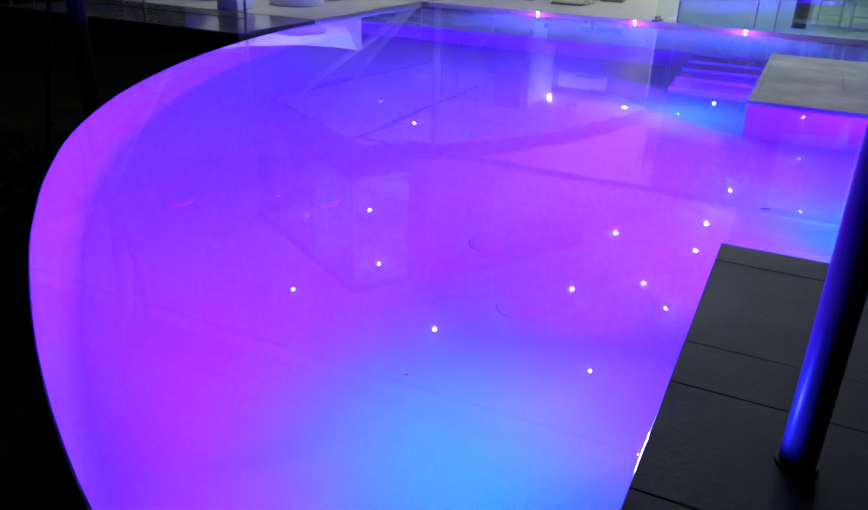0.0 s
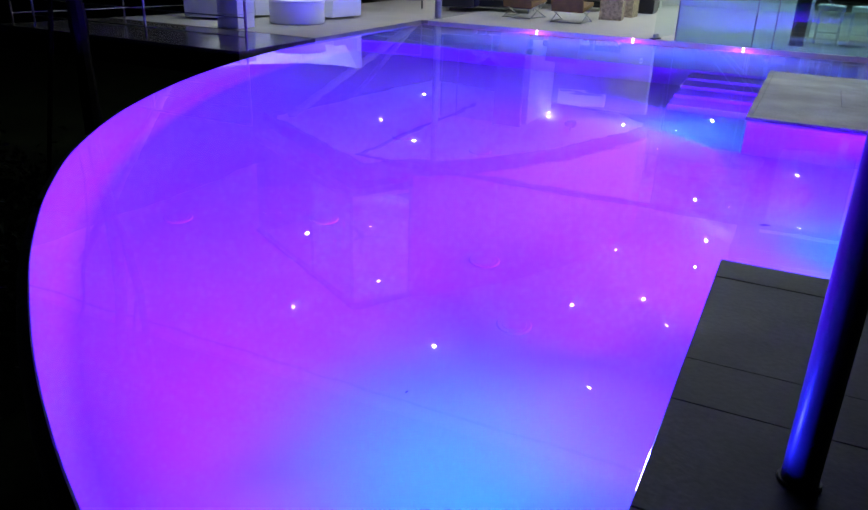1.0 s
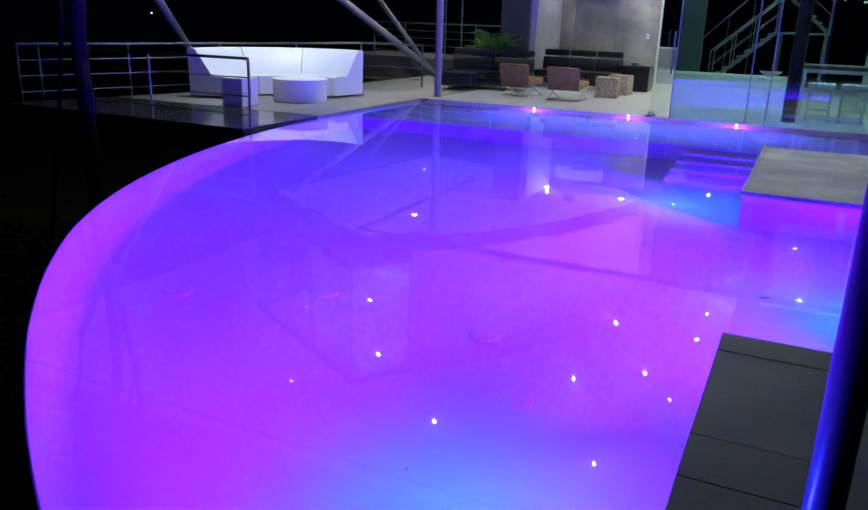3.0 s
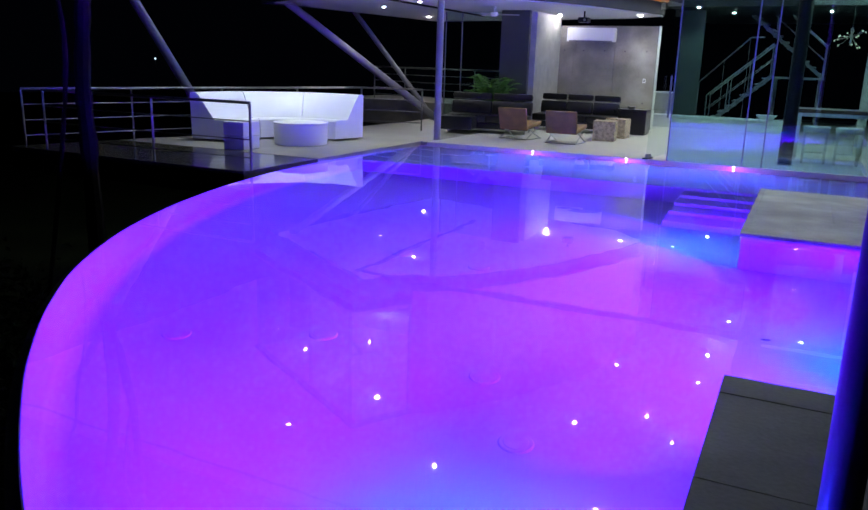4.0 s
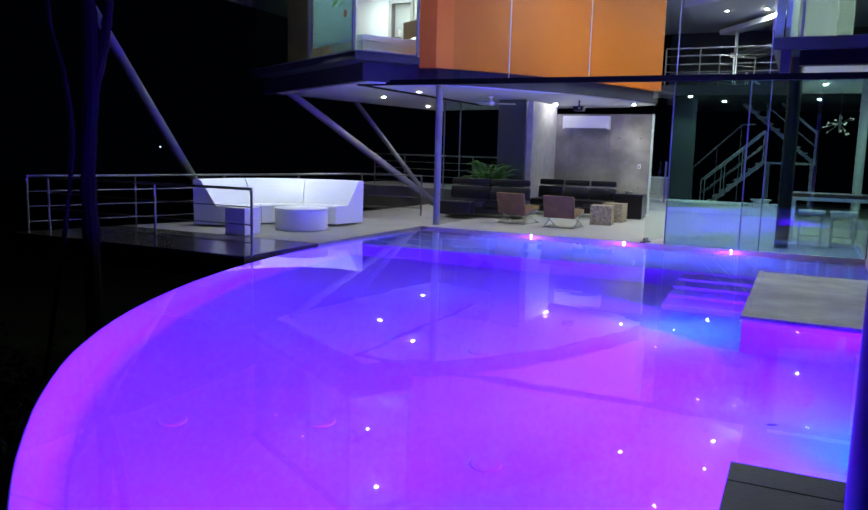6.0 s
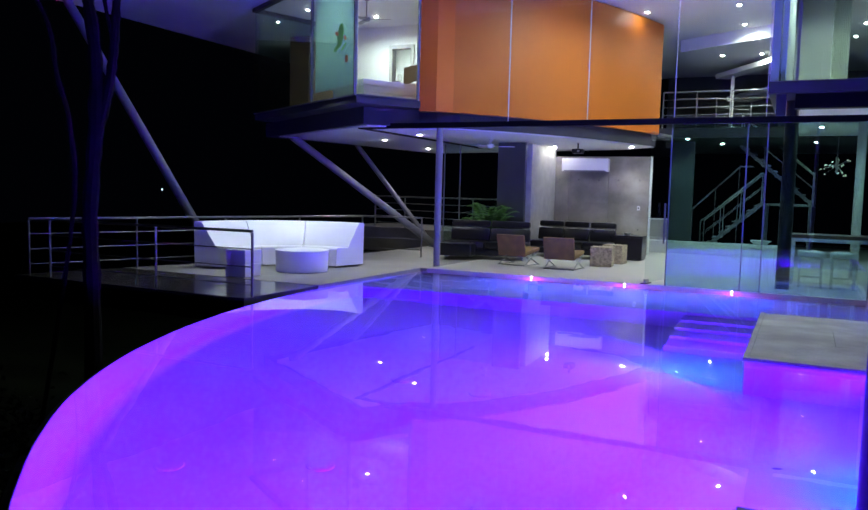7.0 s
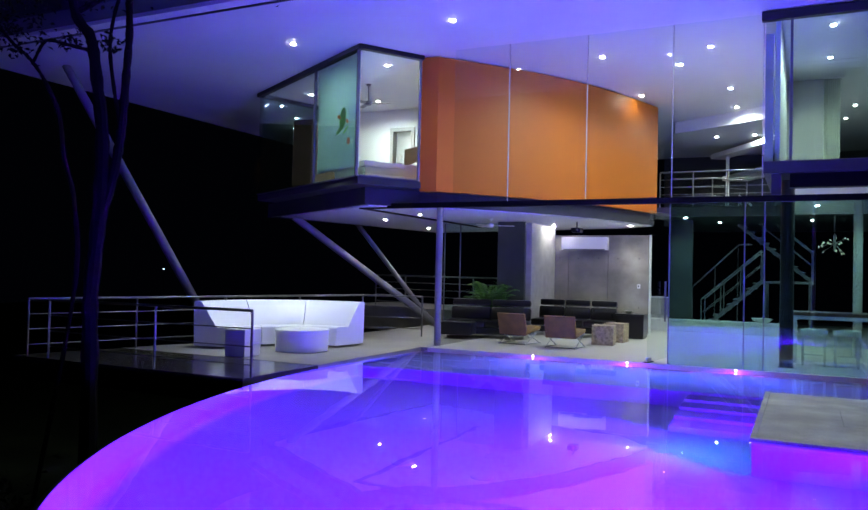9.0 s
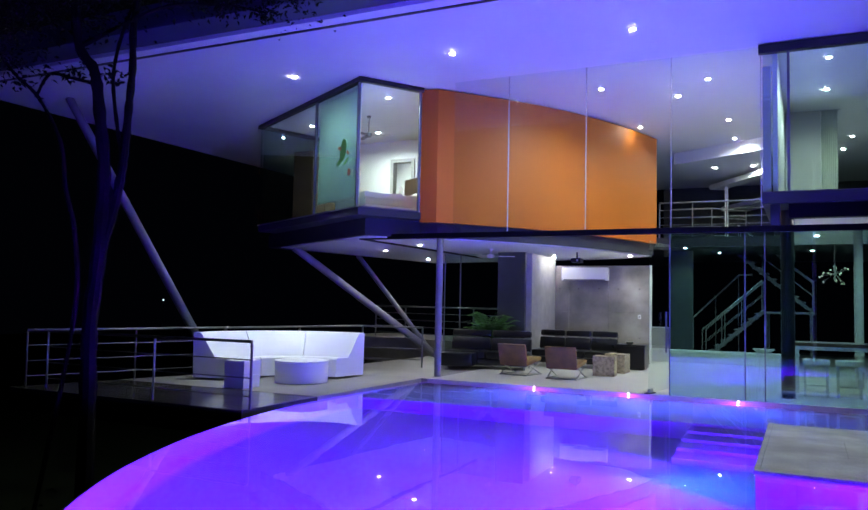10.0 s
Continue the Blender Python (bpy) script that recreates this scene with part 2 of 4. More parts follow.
def finish(name, bm, mat, bevel=0.0, smooth=False):
    bmesh.ops.remove_doubles(bm, verts=bm.verts, dist=0.0002)
    if bevel:
        bmesh.ops.bevel(bm, geom=[e for e in bm.edges if len(e.link_faces) == 2 and e.calc_face_angle(0) > 0.6], offset=bevel, segments=2, affect="EDGES", profile=0.6)
    bmesh.ops.recalc_face_normals(bm, faces=bm.faces)
    me = bpy.data.meshes.new(name)
    bm.to_mesh(me)
    bm.free()
    me.materials.append(mat)
    if smooth:
        me.shade_smooth()
        me.set_sharp_from_angle(angle=radians(35))
    return me


def part(name, bm, mat, parent, label="", bevel=0.0, smooth=False, at=None):
    ob = new(name, finish(name, bm, mat, bevel, smooth))
    ob.parent = parent
    if at:
        ob.location = at
    return tagged(ob, label)


def thing(name, at, label, category, group="", turn=0.0, kind=""):
    ob = new(name)
    ob.matrix_world = pose(*at, 0, 0, turn)
    ob.empty_display_size = 0.1
    return tagged(ob, label, category, group, kind)


def single(name, bm, mat, label, category, group="", kind="", bevel=0.0, smooth=False, at=(0, 0, 0), turn=0):
    ob = new(name, finish(name, bm, mat, bevel, smooth))
    ob.matrix_world = pose(*at, 0, 0, turn)
    return tagged(ob, label, category, group, kind)


def structure(name, bm, mat, label, category, bevel=0.0, smooth=False):
    return single(name, bm, mat, label, category, kind="structure", bevel=bevel, smooth=smooth)


def B():
    return bmesh.new()


def one_box(*a):
    bm = B()
    box(bm, *a)
    return bm


def one_tube(*a, **k):
    bm = B()
    tube(bm, *a, **k)
    return bm


# ---- ground and pool ----
def smooth_line(pts, steps=8):
    """A line through all the points, rounded between them."""
    p = [Vector(q) for q in pts]
    p = [2 * p[0] - p[1], *p, 2 * p[-1] - p[-2]]
    out = []
    for i in range(1, len(p) - 2):
        for k in range(steps):
            t = k / steps
            out.append(tuple(0.5 * (2 * p[i] + (p[i + 1] - p[i - 1]) * t + (2 * p[i - 1] - 5 * p[i] + 4 * p[i + 1] - p[i + 2]) * t * t
                                    + (3 * p[i] - p[i - 1] - 3 * p[i + 1] + p[i + 2]) * t ** 3)))
    return out + [tuple(p[-2])]


bm = B()
bmesh.ops.create_grid(bm, x_segments=60, y_segments=60, size=600)
for vert in bm.verts:
    d = math.hypot(vert.co.x, vert.co.y)
    vert.co.z = -3.2 - min(30, max(0, d - 25) * 0.08) + 1.5 * noise.noise(vert.co / 40)
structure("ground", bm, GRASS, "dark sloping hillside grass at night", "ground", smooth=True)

RIM = smooth_line([(-0.15, 0.0), (-0.24, -2.4), (-0.25, -4.4), (-0.04, -5.9), (0.25, -7.14), (0.63, -8.27), (1.20, -9.52), (1.92, -10.65), (2.60, -11.45), (3.16, -12.0), (3.74, -12.50),
                   (4.58, -13.12), (5.42, -13.62), (6.17, -13.92), (6.94, -14.15)])
RIGHT = [(6.94, -10.52), (8.6, -10.52), (8.6, -6.27), (6.68, -6.27), (6.68, -2.62), (8.2, -2.62), (8.2, 0.0)]

bm = B()
loop = [bm.verts.new((x, y, WATER)) for x, y in RIM + RIGHT]
bm.faces.new(loop)
bmesh.ops.triangulate(bm, faces=bm.faces)
water = structure("water", bm, WATER_MAT, "clear still pool water lit violet from below", "water")
if water.data.polygons[0].normal.z < 0:
    water.data.flip_normals()

bm = B()
prism(bm, RIM + RIGHT, DEPTH - 0.5, DEPTH)
bmesh.ops.bisect_plane(bm, geom=[*bm.verts, *bm.edges, *bm.faces], plane_co=(0, -6.3, 0), plane_no=(0, 1, 0))
for vert in bm.verts:
    if vert.co.z > DEPTH - 0.1:      # the bottom falls away towards the house side
        vert.co.z -= 0.08 * max(0.0, vert.co.y + 6.3)
structure("pool_floor", bm, PLASTER, "smooth white plaster floor of the pool, deeper towards the house", "pool floor")


def coved_lining(line, cove=0.16):
    """The inner face of the curved wall, rounded into the floor."""
    bm = B()
    rings = []
    for i, p in enumerate(line):
        d = (Vector(line[min(len(line) - 1, i + 1)]) - Vector(line[max(0, i - 1)])).normalized()
        inward = Vector((-d.y, d.x))
        if inward.dot(Vector((4.0, -8.0)) - Vector(p)) < 0:
            inward = -inward
        foot = DEPTH - 0.08 * max(0.0, p[1] + 6.3)
        prof = [(-0.004, WATER - 0.003), (0.006, WATER - 0.003)] + [(0.006 + cove * (1 - math.cos(a)), foot + cove * (1 - math.sin(a)) + 0.004) for a in [math.pi / 2 * k / 9 for k in range(10)]]
        rings.append([bm.verts.new((p[0] + inward.x * o, p[1] + inward.y * o, z)) for o, z in prof])
    for a, b in zip(rings, rings[1:]):
        for k in range(len(a) - 1):
            bm.faces.new((a[k], a[k + 1], b[k + 1], b[k]))
    return bm


structure("pool_lining_curved", coved_lining(RIM), PLASTER, "curved white lining of the overflow wall", "pool wall", smooth=True)
# outer wall coloured black, for the shade just beyond the rim
bm = B()
ribbon(bm, RIM, -3.4, WATER - 0.035, -0.06)
structure("pool_wall_curved", bm, BLACK_STEEL, "curved overflow wall of the pool, coloured black for shade", "pool wall", smooth=True)
structure("pool_wall_east", one_box(8.6, 8.9, -10.6, -6.2, DEPTH - 0.3, 0.0), PLASTER, "white plaster end wall of the pool's side bay", "pool wall")
bm = B()
prism(bm, [(-0.16, -2.86), (5.60, -2.64), (8.2, -2.60), (8.2, 0.0), (-0.16, 0.0)], DEPTH - 0.45, -0.36)
structure("pool_shelf", bm, PLASTER, "shallow white shelf along the pool's house side", "pool shelf", bevel=0.02)

steps = thing("pool_steps", (6.12, -2.66, DEPTH - 0.3), "white submerged steps beside the stone platform", "steps")
for k in range(4):
    part("step", one_box(-0.54, 0.56, -0.47 * (k + 1), -0.47 * k, 0, 1.12 - 0.21 * k), PLASTER, steps, bevel=0.012)

for x, y in ((5.76, -10.61), (5.25, -9.90), (4.23, -7.59), (3.30, -7.57), (3.81, -9.88), (2.81, -10.49)):
    inlet = thing("floor_inlet", (x, y, DEPTH), "round white plastic inlet cover on the pool floor", "inlet cover", "pool floor inlets")
    part("cover", one_tube((0, 0, 0), (0, 0, 0.015), 0.118, 0.108, seg=28), PLASTER, inlet, smooth=True)
    part("cap", one_tube((0, 0, 0.015), (0, 0, 0.020), 0.085, 0.08, seg=24), PLASTER, inlet, smooth=True)

for x in (2.23, 4.11, 6.05):
    spot = thing("pool_edge_spot", (x, -0.02, -0.03), "small lit spot lamp in the pool's far edge", "pool light", "pool edge spots")
    part("lens", one_tube((0, -0.012, 0.004), (0, -0.026, 0.012), 0.016, 0.013, seg=16), SPOT_GLOW, spot, "glowing white lens")
    part("ring", one_tube((0, 0.015, -0.006), (0, -0.012, 0.004), 0.024, 0.024, seg=16), STAINLESS, spot)
    lamp("edge_spot_lamp", "POINT", (x, -0.06, -0.10), 16, (1.0, 0.08, 0.75), None, 0.0)
    lamp("edge_spot_lamp", "SPOT", (x, -0.10, -0.09), 900, (0.03, 0.085, 1.0), (x, -1.6, -0.36), 0.0, 170, 0.6)

# stone platforms in and beside the pool
structure("platform_near", one_box(6.94, 14.0, -18.0, -10.52, -1.7, -0.03), SLATE, "dark slate terrace beside the pool", "terrace")
structure("platform_far", one_box(6.68, 14.0, -6.27, -2.62, -1.7, -0.03), PLASTER, "white plastered base of a stone platform in the pool", "platform")

# glowing strips added where the water line glints along the stone edges
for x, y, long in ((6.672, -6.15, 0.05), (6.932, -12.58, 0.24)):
    u = thing("edge_glint", (x, y, -0.024), "slim glowing strip added for a glint at the water line", "pool light", "rim lights")
    part("glint_backing", one_box(-0.010, 0.02, -long / 2 - 0.008, long / 2 + 0.008, -0.010, 0.008), STAINLESS, u, bevel=0.002)
    part("lens", one_box(-0.014, -0.0102, -long / 2, long / 2, -0.006, 0.005), SPOT_GLOW, u, "glowing face of the added glint", bevel=0.001)

# end of the pool beside the house
structure("pool_coping", one_box(8.2, 8.27, -2.61, -0.002, -0.5, 0.02), WHITE, "white coping at the pool's end", "coping", bevel=0.006)
structure("terrace_end", one_box(8.272, 16.0, -2.61, -0.004, -0.4, -0.004), CONCRETE_TILE, "pale terrace beyond the pool's end", "terrace")

# house floor and side terrace
structure("floor", one_box(-0.16, 16.0, 0.0, 16.0, -0.4, -0.004), FLOOR_TILE, "cream tiled floor of the open living room", "floor")
bm = B()
prism(bm, [(-5.0, -3.9), (-0.32, -3.9), (-0.32, -0.002), (-0.17, -0.002), (-0.17, 16), (-3.0, 16), (-3.25, 2.4)], -0.4, -0.002)
structure("terrace", bm, CONCRETE_TILE, "pale concrete terrace beside the pool with a white sofa", "terrace")
bm = B()
prism(bm, [(-5.5, -5.85), (-0.32, -5.85), (-0.32, -3.902), (-5.0, -3.902)], -0.4, -0.006)
structure("terrace_wet", bm, WET_DECK, "dark damp glossy strip at the terrace end", "terrace")

# ---- great roof ----
ROOF = [(-10.7, -4.25), (17.0, -4.25), (17.0, 17.0), (-10.7, 17.0)]
bm = B()
prism(bm, ROOF, SOFFIT, SOFFIT + 0.35)
structure("ceiling_roof", bm, SOFFIT_MAT, "broad white roof underside with downlights", "roof soffit")
structure("roof_edge", one_box(-10.9, 17.2, -5.0, -4.3, SOFFIT + 0.05, SOFFIT + 0.5), ROOF_BLUE, "dark blue roof edge gutter", "roof edge", bevel=0.02)
structure("roof_groove", one_box(-10.7, 17.0, -3.98, -3.90, SOFFIT - 0.012, SOFFIT + 0.02), DARK_STEEL, "dark drip groove along the roof underside", "roof groove")

# ---- house structure ----
BEDROOM = [(-6.3, 1.75), (-1.32, -1.15), (-0.5, 0.12), (-0.15, 0.22)]
CURVE = [(-0.15 + 3.55 * t + 0.42 * math.sin(math.pi * t), 0.22 + 6.85 * t - 0.30 * math.sin(math.pi * t)) for t in [k / 24 for k in range(25)]]
bm = B()
ribbon(bm, [(-0.52, 0.14)] + CURVE, 3.40, SOFFIT - 0.03, 0.18)
structure("wall_orange", bm, ORANGE, "curved bright orange upper wall", "wall", smooth=True)
bm = B()
prism(bm, BEDROOM[:3] + [(-0.45, 0.45)] + [(x - 0.22, y + 0.16) for x, y in CURVE[1:]] + [(2.2, 8.3), (-5.0, 10.4)], 3.46, 3.62)
structure("slab_bedroom", bm, NAVY, "slate blue edge of the upper bedroom floor", "floor slab")
bm = B()
prism(bm, [(-6.6, 2.6), (-1.5, -0.55), (-0.7, 0.5), (-0.3, 0.6)] + [(x - 0.1, y + 0.1) for x, y in CURVE[2:]] + [(2.3, 8.3), (-5.0, 10.3)], 3.08, 3.455)
structure("slab_bedroom_lower", bm, NAVY, "dark stepped steel edge under the bedroom floor", "floor slab")
bm = B()
prism(bm, [(-5.9, 2.28), (-1.5, -0.4), (-0.7, 0.6), (-0.3, 0.7)] + [(x - 0.15, y + 0.15) for x, y in CURVE[2:]] + [(2.2, 8.2), (-4.9, 10.2)], 3.05, 3.078)
structure("ceiling_living", bm, SOFFIT_MAT, "white living room ceiling with downlights", "ceiling")

# thin black canopy frame along the facade
structure("beam_facade", one_box(-1.95, 12.0, -0.05, 0.05, 3.02, 3.13), BLACK_STEEL, "thin black steel beam along the facade", "beam")
structure("beam_side", one_box(-1.95, -1.83, 0.05, 7.0, 3.02, 3.10), BLACK_STEEL, "thin black steel side beam", "beam")


def column(name, x, y, z0, z1, r, mat, label):
    c = thing(name, (x, y, z0), label, "column")
    part("shaft", one_tube((0, 0, 0), (0, 0, z1 - z0), r, seg=24), mat, c, smooth=True)
    part("base_ring", one_tube((0, 0, 0), (0, 0, 0.012), r * 1.2, r * 1.15, seg=24), mat, c)
    return c


column("terrace_column", 7.40, -12.42, 0.0, SOFFIT, 0.060, COLUMN_PAINT, "dark painted steel column on the slate terrace")
column("facade_column", -0.20, 0.55, 0.0, 3.08, 0.075, GREY_STEEL, "slim grey steel column at the pool corner")
column("hall_column", 6.85, 0.95, 0.0, 3.5, 0.12, DARK_STEEL, "dark round steel column behind the glass")


def strut(p, q, r, label):
    c = thing("slanting_strut", p, label, "strut")
    d = Vector(q) - Vector(p)
    part("tube", one_tube((0, 0, 0), tuple(d), r, seg=20), GREY_STEEL, c, smooth=True)
    part("foot_plate", one_box(-r * 1.6, r * 1.6, -r * 1.6, r * 1.6, -0.01, 0.015), GREY_STEEL, c)


strut((-2.35, 5.3, 0.0), (-5.63, 2.50, 3.08), 0.10, "thick slanting grey steel strut under the bedroom")
strut((-2.9, 6.0, 0.0), (-5.6, 5.8, 3.08), 0.07, "slim slanting steel strut under the bedroom")
strut((-3.7, 0.0, -3.2), (-8.9, -2.3, SOFFIT), 0.10, "long slanting grey steel strut holding the roof")

# concrete wall in six cast panels, white return
w = thing("wall_concrete", (-0.14, 7.5, 0), "grey board-marked concrete wall in cast panels", "wall", kind="structure")
part("core", one_box(0, 3.28, 0.03, 0.2, 0, 2.81), CONCRETE, w)
for x0, x1 in ((0, 0.92), (0.932, 2.10), (2.112, 3.28)):
    for z0, z1 in ((0, 1.44), (1.452, 2.81)):
        part("panel", one_box(x0, x1, 0.0, 0.03, z0, z1), CONCRETE, w, bevel=0.005)
        for hx in (x0 + 0.28, x1 - 0.28):
            part("tie_hole", one_tube((hx, -0.0015, (z0 + z1) / 2), (hx, 0.004, (z0 + z1) / 2), 0.018, seg=12), DARK_PLASTIC, w)
part("edge_trim", one_box(3.281, 3.31, -0.02, 0.2, 0, 2.82), WHITE, w, "pale metal edge trim")
structure("wall_return", one_box(0.2, 0.358, 5.3, 7.498, 0.0, 3.045), PALE_CLADDING, "pale stone-clad wall end", "wall")
structure("wall_dark", one_box(-0.45, 0.33, 4.80, 4.92, 0.0, 3.045), PANEL_DARK, "dark grey panel beside the white wall end", "wall")


def pane(name, x0, x1, z0, z1, y, mat, label, mullions=(), frame_mat=STAINLESS, t=0.012):
    w = thing(name, ((x0 + x1) / 2, y, z0), label, "window", kind="structure")
    cx = (x0 + x1) / 2
    xs = [x0, *mullions, x1]
    for a, b in zip(xs, xs[1:]):
        p = part("pane", one_box(a - cx + 0.008, b - cx - 0.008, -t / 2, t / 2, 0, z1 - z0), mat, w)
        p.visible_shadow = False
    for a in xs[1:] if frame_mat == LIGHT_MULLION else xs:
        half = 0.006 if frame_mat == LIGHT_MULLION else 0.010
        part("mullion", one_box(a - cx - half, a - cx + half, -0.02, 0.02, 0, z1 - z0), frame_mat, w)
    return w


HALL_GLASS = thin_glass("reflecting_green_glass", (0.66, 0.86, 0.84), 1.0, 0.25)
LIGHT_MULLION = material("pale_grey_glass_joint", (0.42, 0.43, 0.45), 0.4, vary=0.05)
MULLION = material("pale_blue_steel_mullion", (0.12, 0.125, 0.15), 0.35, vary=0.05)
pane("window_1", 0.35, 6.45, 3.135, SOFFIT, 0.0, GLASS, "tall clear upper glass wall with thin mullions", (1.60, 3.24, 4.88), LIGHT_MULLION)
pane("window_2", 4.86, 8.2, 0.0, 3.02, 0.0, HALL_GLASS, "greenish floor-to-beam glass panels", (6.17, 6.50), MULLION)

# downlights
def downlight(x, y, z, power, color, angle=150):
    d = thing("downlight", (x, y, z), "small round lit recessed downlight", "downlight", "ceiling downlights")
    part("ring", one_tube((0, 0, -0.012), (0, 0, 0.0), 0.052, 0.06, seg=20), WHITE, d)
    part("bulb", one_tube((0, 0, -0.022), (0, 0, -0.012), 0.042, 0.044, seg=20), LAMP_GLOW, d)
    if power:
        lamp("downlight_lamp", "SPOT", (x, y, z - 0.04), power, color, (x, y, z - 2), 0.015, angle, 0.7)


for x, y, power, angle in ((-2.65, -1.72, 950, 54), (1.12, -1.84, 80, 165), (4.52, -1.84, 90, 165), (3.14, 1.6, 150, 165), (5.36, 1.65, 190, 165), (1.2, 2.75, 85, 165), (4.6, 2.8, 190, 165),
                           (-1.6, 0.5, 340, 165), (-3.7, 3.65, 270, 165), (3.23, 5.55, 10, 150), (5.43, 5.5, 190, 165), (5.40, 7.80, 160, 165), 
                           (7.59, 3.38, 200, 165), (7.58, 1.05, 160, 165), (8.33, 8.63, 140, 165), (8.18, 10.4, 140, 165), (-5.02, 2.31, 140, 165), (-6.7, 3.23, 0, 0), (-8.46, 6.25, 0, 0),
                           (-3.9, 5.8, 160, 165)):
    downlight(x, y, SOFFIT, power, COOL, angle)
for x, y, power in ((4.62, 10.40, 210), (5.72, 10.40, 210), (7.0, 11.2, 110)):
    downlight(x, y, 6.05, power, COOL, 165)
for x, y, power, angle in ((-3.3, 3.55, 60, 150), (-1.45, 2.0, 85, 150), (-3.9, 7.45, 150, 165), (0.64, 6.4, 11, 120), (0.45, 7.05, 3, 120), (2.75, 6.75, 48, 120)):
    downlight(x, y, 3.05, power, WARM, angle)

# ---- terrace furniture ----
def curved_sofa():
    s = thing("curved_sofa", (-1.9, -2.5, 0), "white curved moulded outdoor sofa in three sections on the terrace", "sofa")
    prof = [(1.22, 0.04), (1.25, 0.40), (1.29, 0.43), (1.60, 0.42), (1.93, 0.92), (1.97, 0.94), (2.08, 0.94), (2.10, 0.91), (2.08, 0.04)]
    for k in range(3):
        bm = B()
        a0, a1, n = radians(79 + 39 * k + 0.25), radians(79 + 39 * (k + 1) - 0.25), 16
        rings = [[bm.verts.new((r * math.cos(a0 + (a1 - a0) * i / n), r * math.sin(a0 + (a1 - a0) * i / n), z)) for r, z in prof] for i in range(n + 1)]
        for a, b in zip(rings, rings[1:]):
            for j in range(len(prof)):
                bm.faces.new((a[j], a[(j + 1) % len(prof)], b[(j + 1) % len(prof)], b[j]))
        bm.faces.new(rings[0]), bm.faces.new(rings[-1][::-1])
        part("sofa_section", bm, SOFA_WHITE, s, bevel=0.0, smooth=True)


curved_sofa()
t = thing("round_table", (-1.92, -2.15, 0), "low round white drum table before the sofa", "table")
part("drum", one_tube((0, 0, 0), (0, 0, 0.40), 0.52, 0.53, seg=48), SOFA_WHITE, t, bevel=0.015, smooth=True)
part("tabletop", one_tube((0, 0, 0.402), (0, 0, 0.43), 0.54, 0.54, seg=48), SOFA_WHITE, t, bevel=0.008, smooth=True)
t = thing("cube_stool", (-2.25, -3.55, 0), "white cube stool on the terrace", "stool")
part("body", one_box(-0.23, 0.23, -0.23, 0.23, 0, 0.24), SOFA_WHITE, t, bevel=0.012)
part("seat", one_box(-0.23, 0.23, -0.23, 0.23, 0.246, 0.50), SOFA_WHITE, t, bevel=0.012)


def railing(pts, label, height=1.0, bars=3, top=0.022, gap=1.8, mat=RAIL_STEEL, z=0.0):
    r = thing("railing", (*pts[0], z), label, "railing")
    o = Vector((*pts[0], 0))
    for a, b in zip(pts, pts[1:]):
        a3, b3 = Vector((*a, 0)) - o, Vector((*b, 0)) - o
        n = max(1, round((b3 - a3).length / gap))
        for k in range(n + (b == pts[-1])):
            p = a3.lerp(b3, k / n)
            part("post", one_tube(p, p + Vector((0, 0, height - 0.02)), 0.02, seg=10), mat, r, smooth=True)
        for k in range(bars):
            h = height * (k + 0.7) / (bars + 0.7)
            part("bar", one_tube(a3 + Vector((0, 0, h)), b3 + Vector((0, 0, h)), 0.009, seg=8), mat, r, smooth=True)
        part("handrail", one_tube(a3 + Vector((0, 0, height)), b3 + Vector((0, 0, height)), top, seg=12), mat, r, smooth=True)


railing([(-5.25, -5.75), (-3.0, 1.95), (-1.5, 2.35)], "stainless steel railing with three bars behind the sofa", 1.0, 3)
railing([(-4.7, -5.75), (-2.2, -5.75), (-0.25, -5.75)], "stainless steel railing at the terrace end")

# ---- living room ----
def lounge_chair(at, turn=0):
    c = thing("lounge_chair", at, "low brown suede lounge chair with chrome frame, seen beside stone stools", "chair", "lounge chairs", turn)
    part("backrest", one_box(-0.36, 0.36, -0.035, 0.035, 0, 0.52, pose(0, -0.28, 0.22, 16, 0, 0)), BROWN, c, bevel=0.03, smooth=True)
    part("seat", one_box(-0.36, 0.36, -0.30, 0.42, 0, 0.09, pose(0, 0, 0.27, 8, 0, 0)), BROWN, c, bevel=0.03, smooth=True)
    for sx in (-0.34, 0.34):
        bm = B()
        tube(bm, (sx, -0.34, 0.0), (sx, 0.40, 0.34), 0.012)
        tube(bm, (sx, 0.42, 0.0), (sx, -0.26, 0.26), 0.012)
        tube(bm, (sx, -0.36, 0.012), (sx, 0.44, 0.012), 0.012)
        part("leg_frame", bm, STAINLESS, c, "chrome crossed leg frame", smooth=True)
    part("stretcher", one_tube((-0.34, -0.33, 0.012), (0.34, -0.33, 0.012), 0.011), STAINLESS, c, "chrome stretcher", smooth=True)


lounge_chair((1.12, 2.25, 0), -8)
lounge_chair((2.30, 2.00, 0), -2)


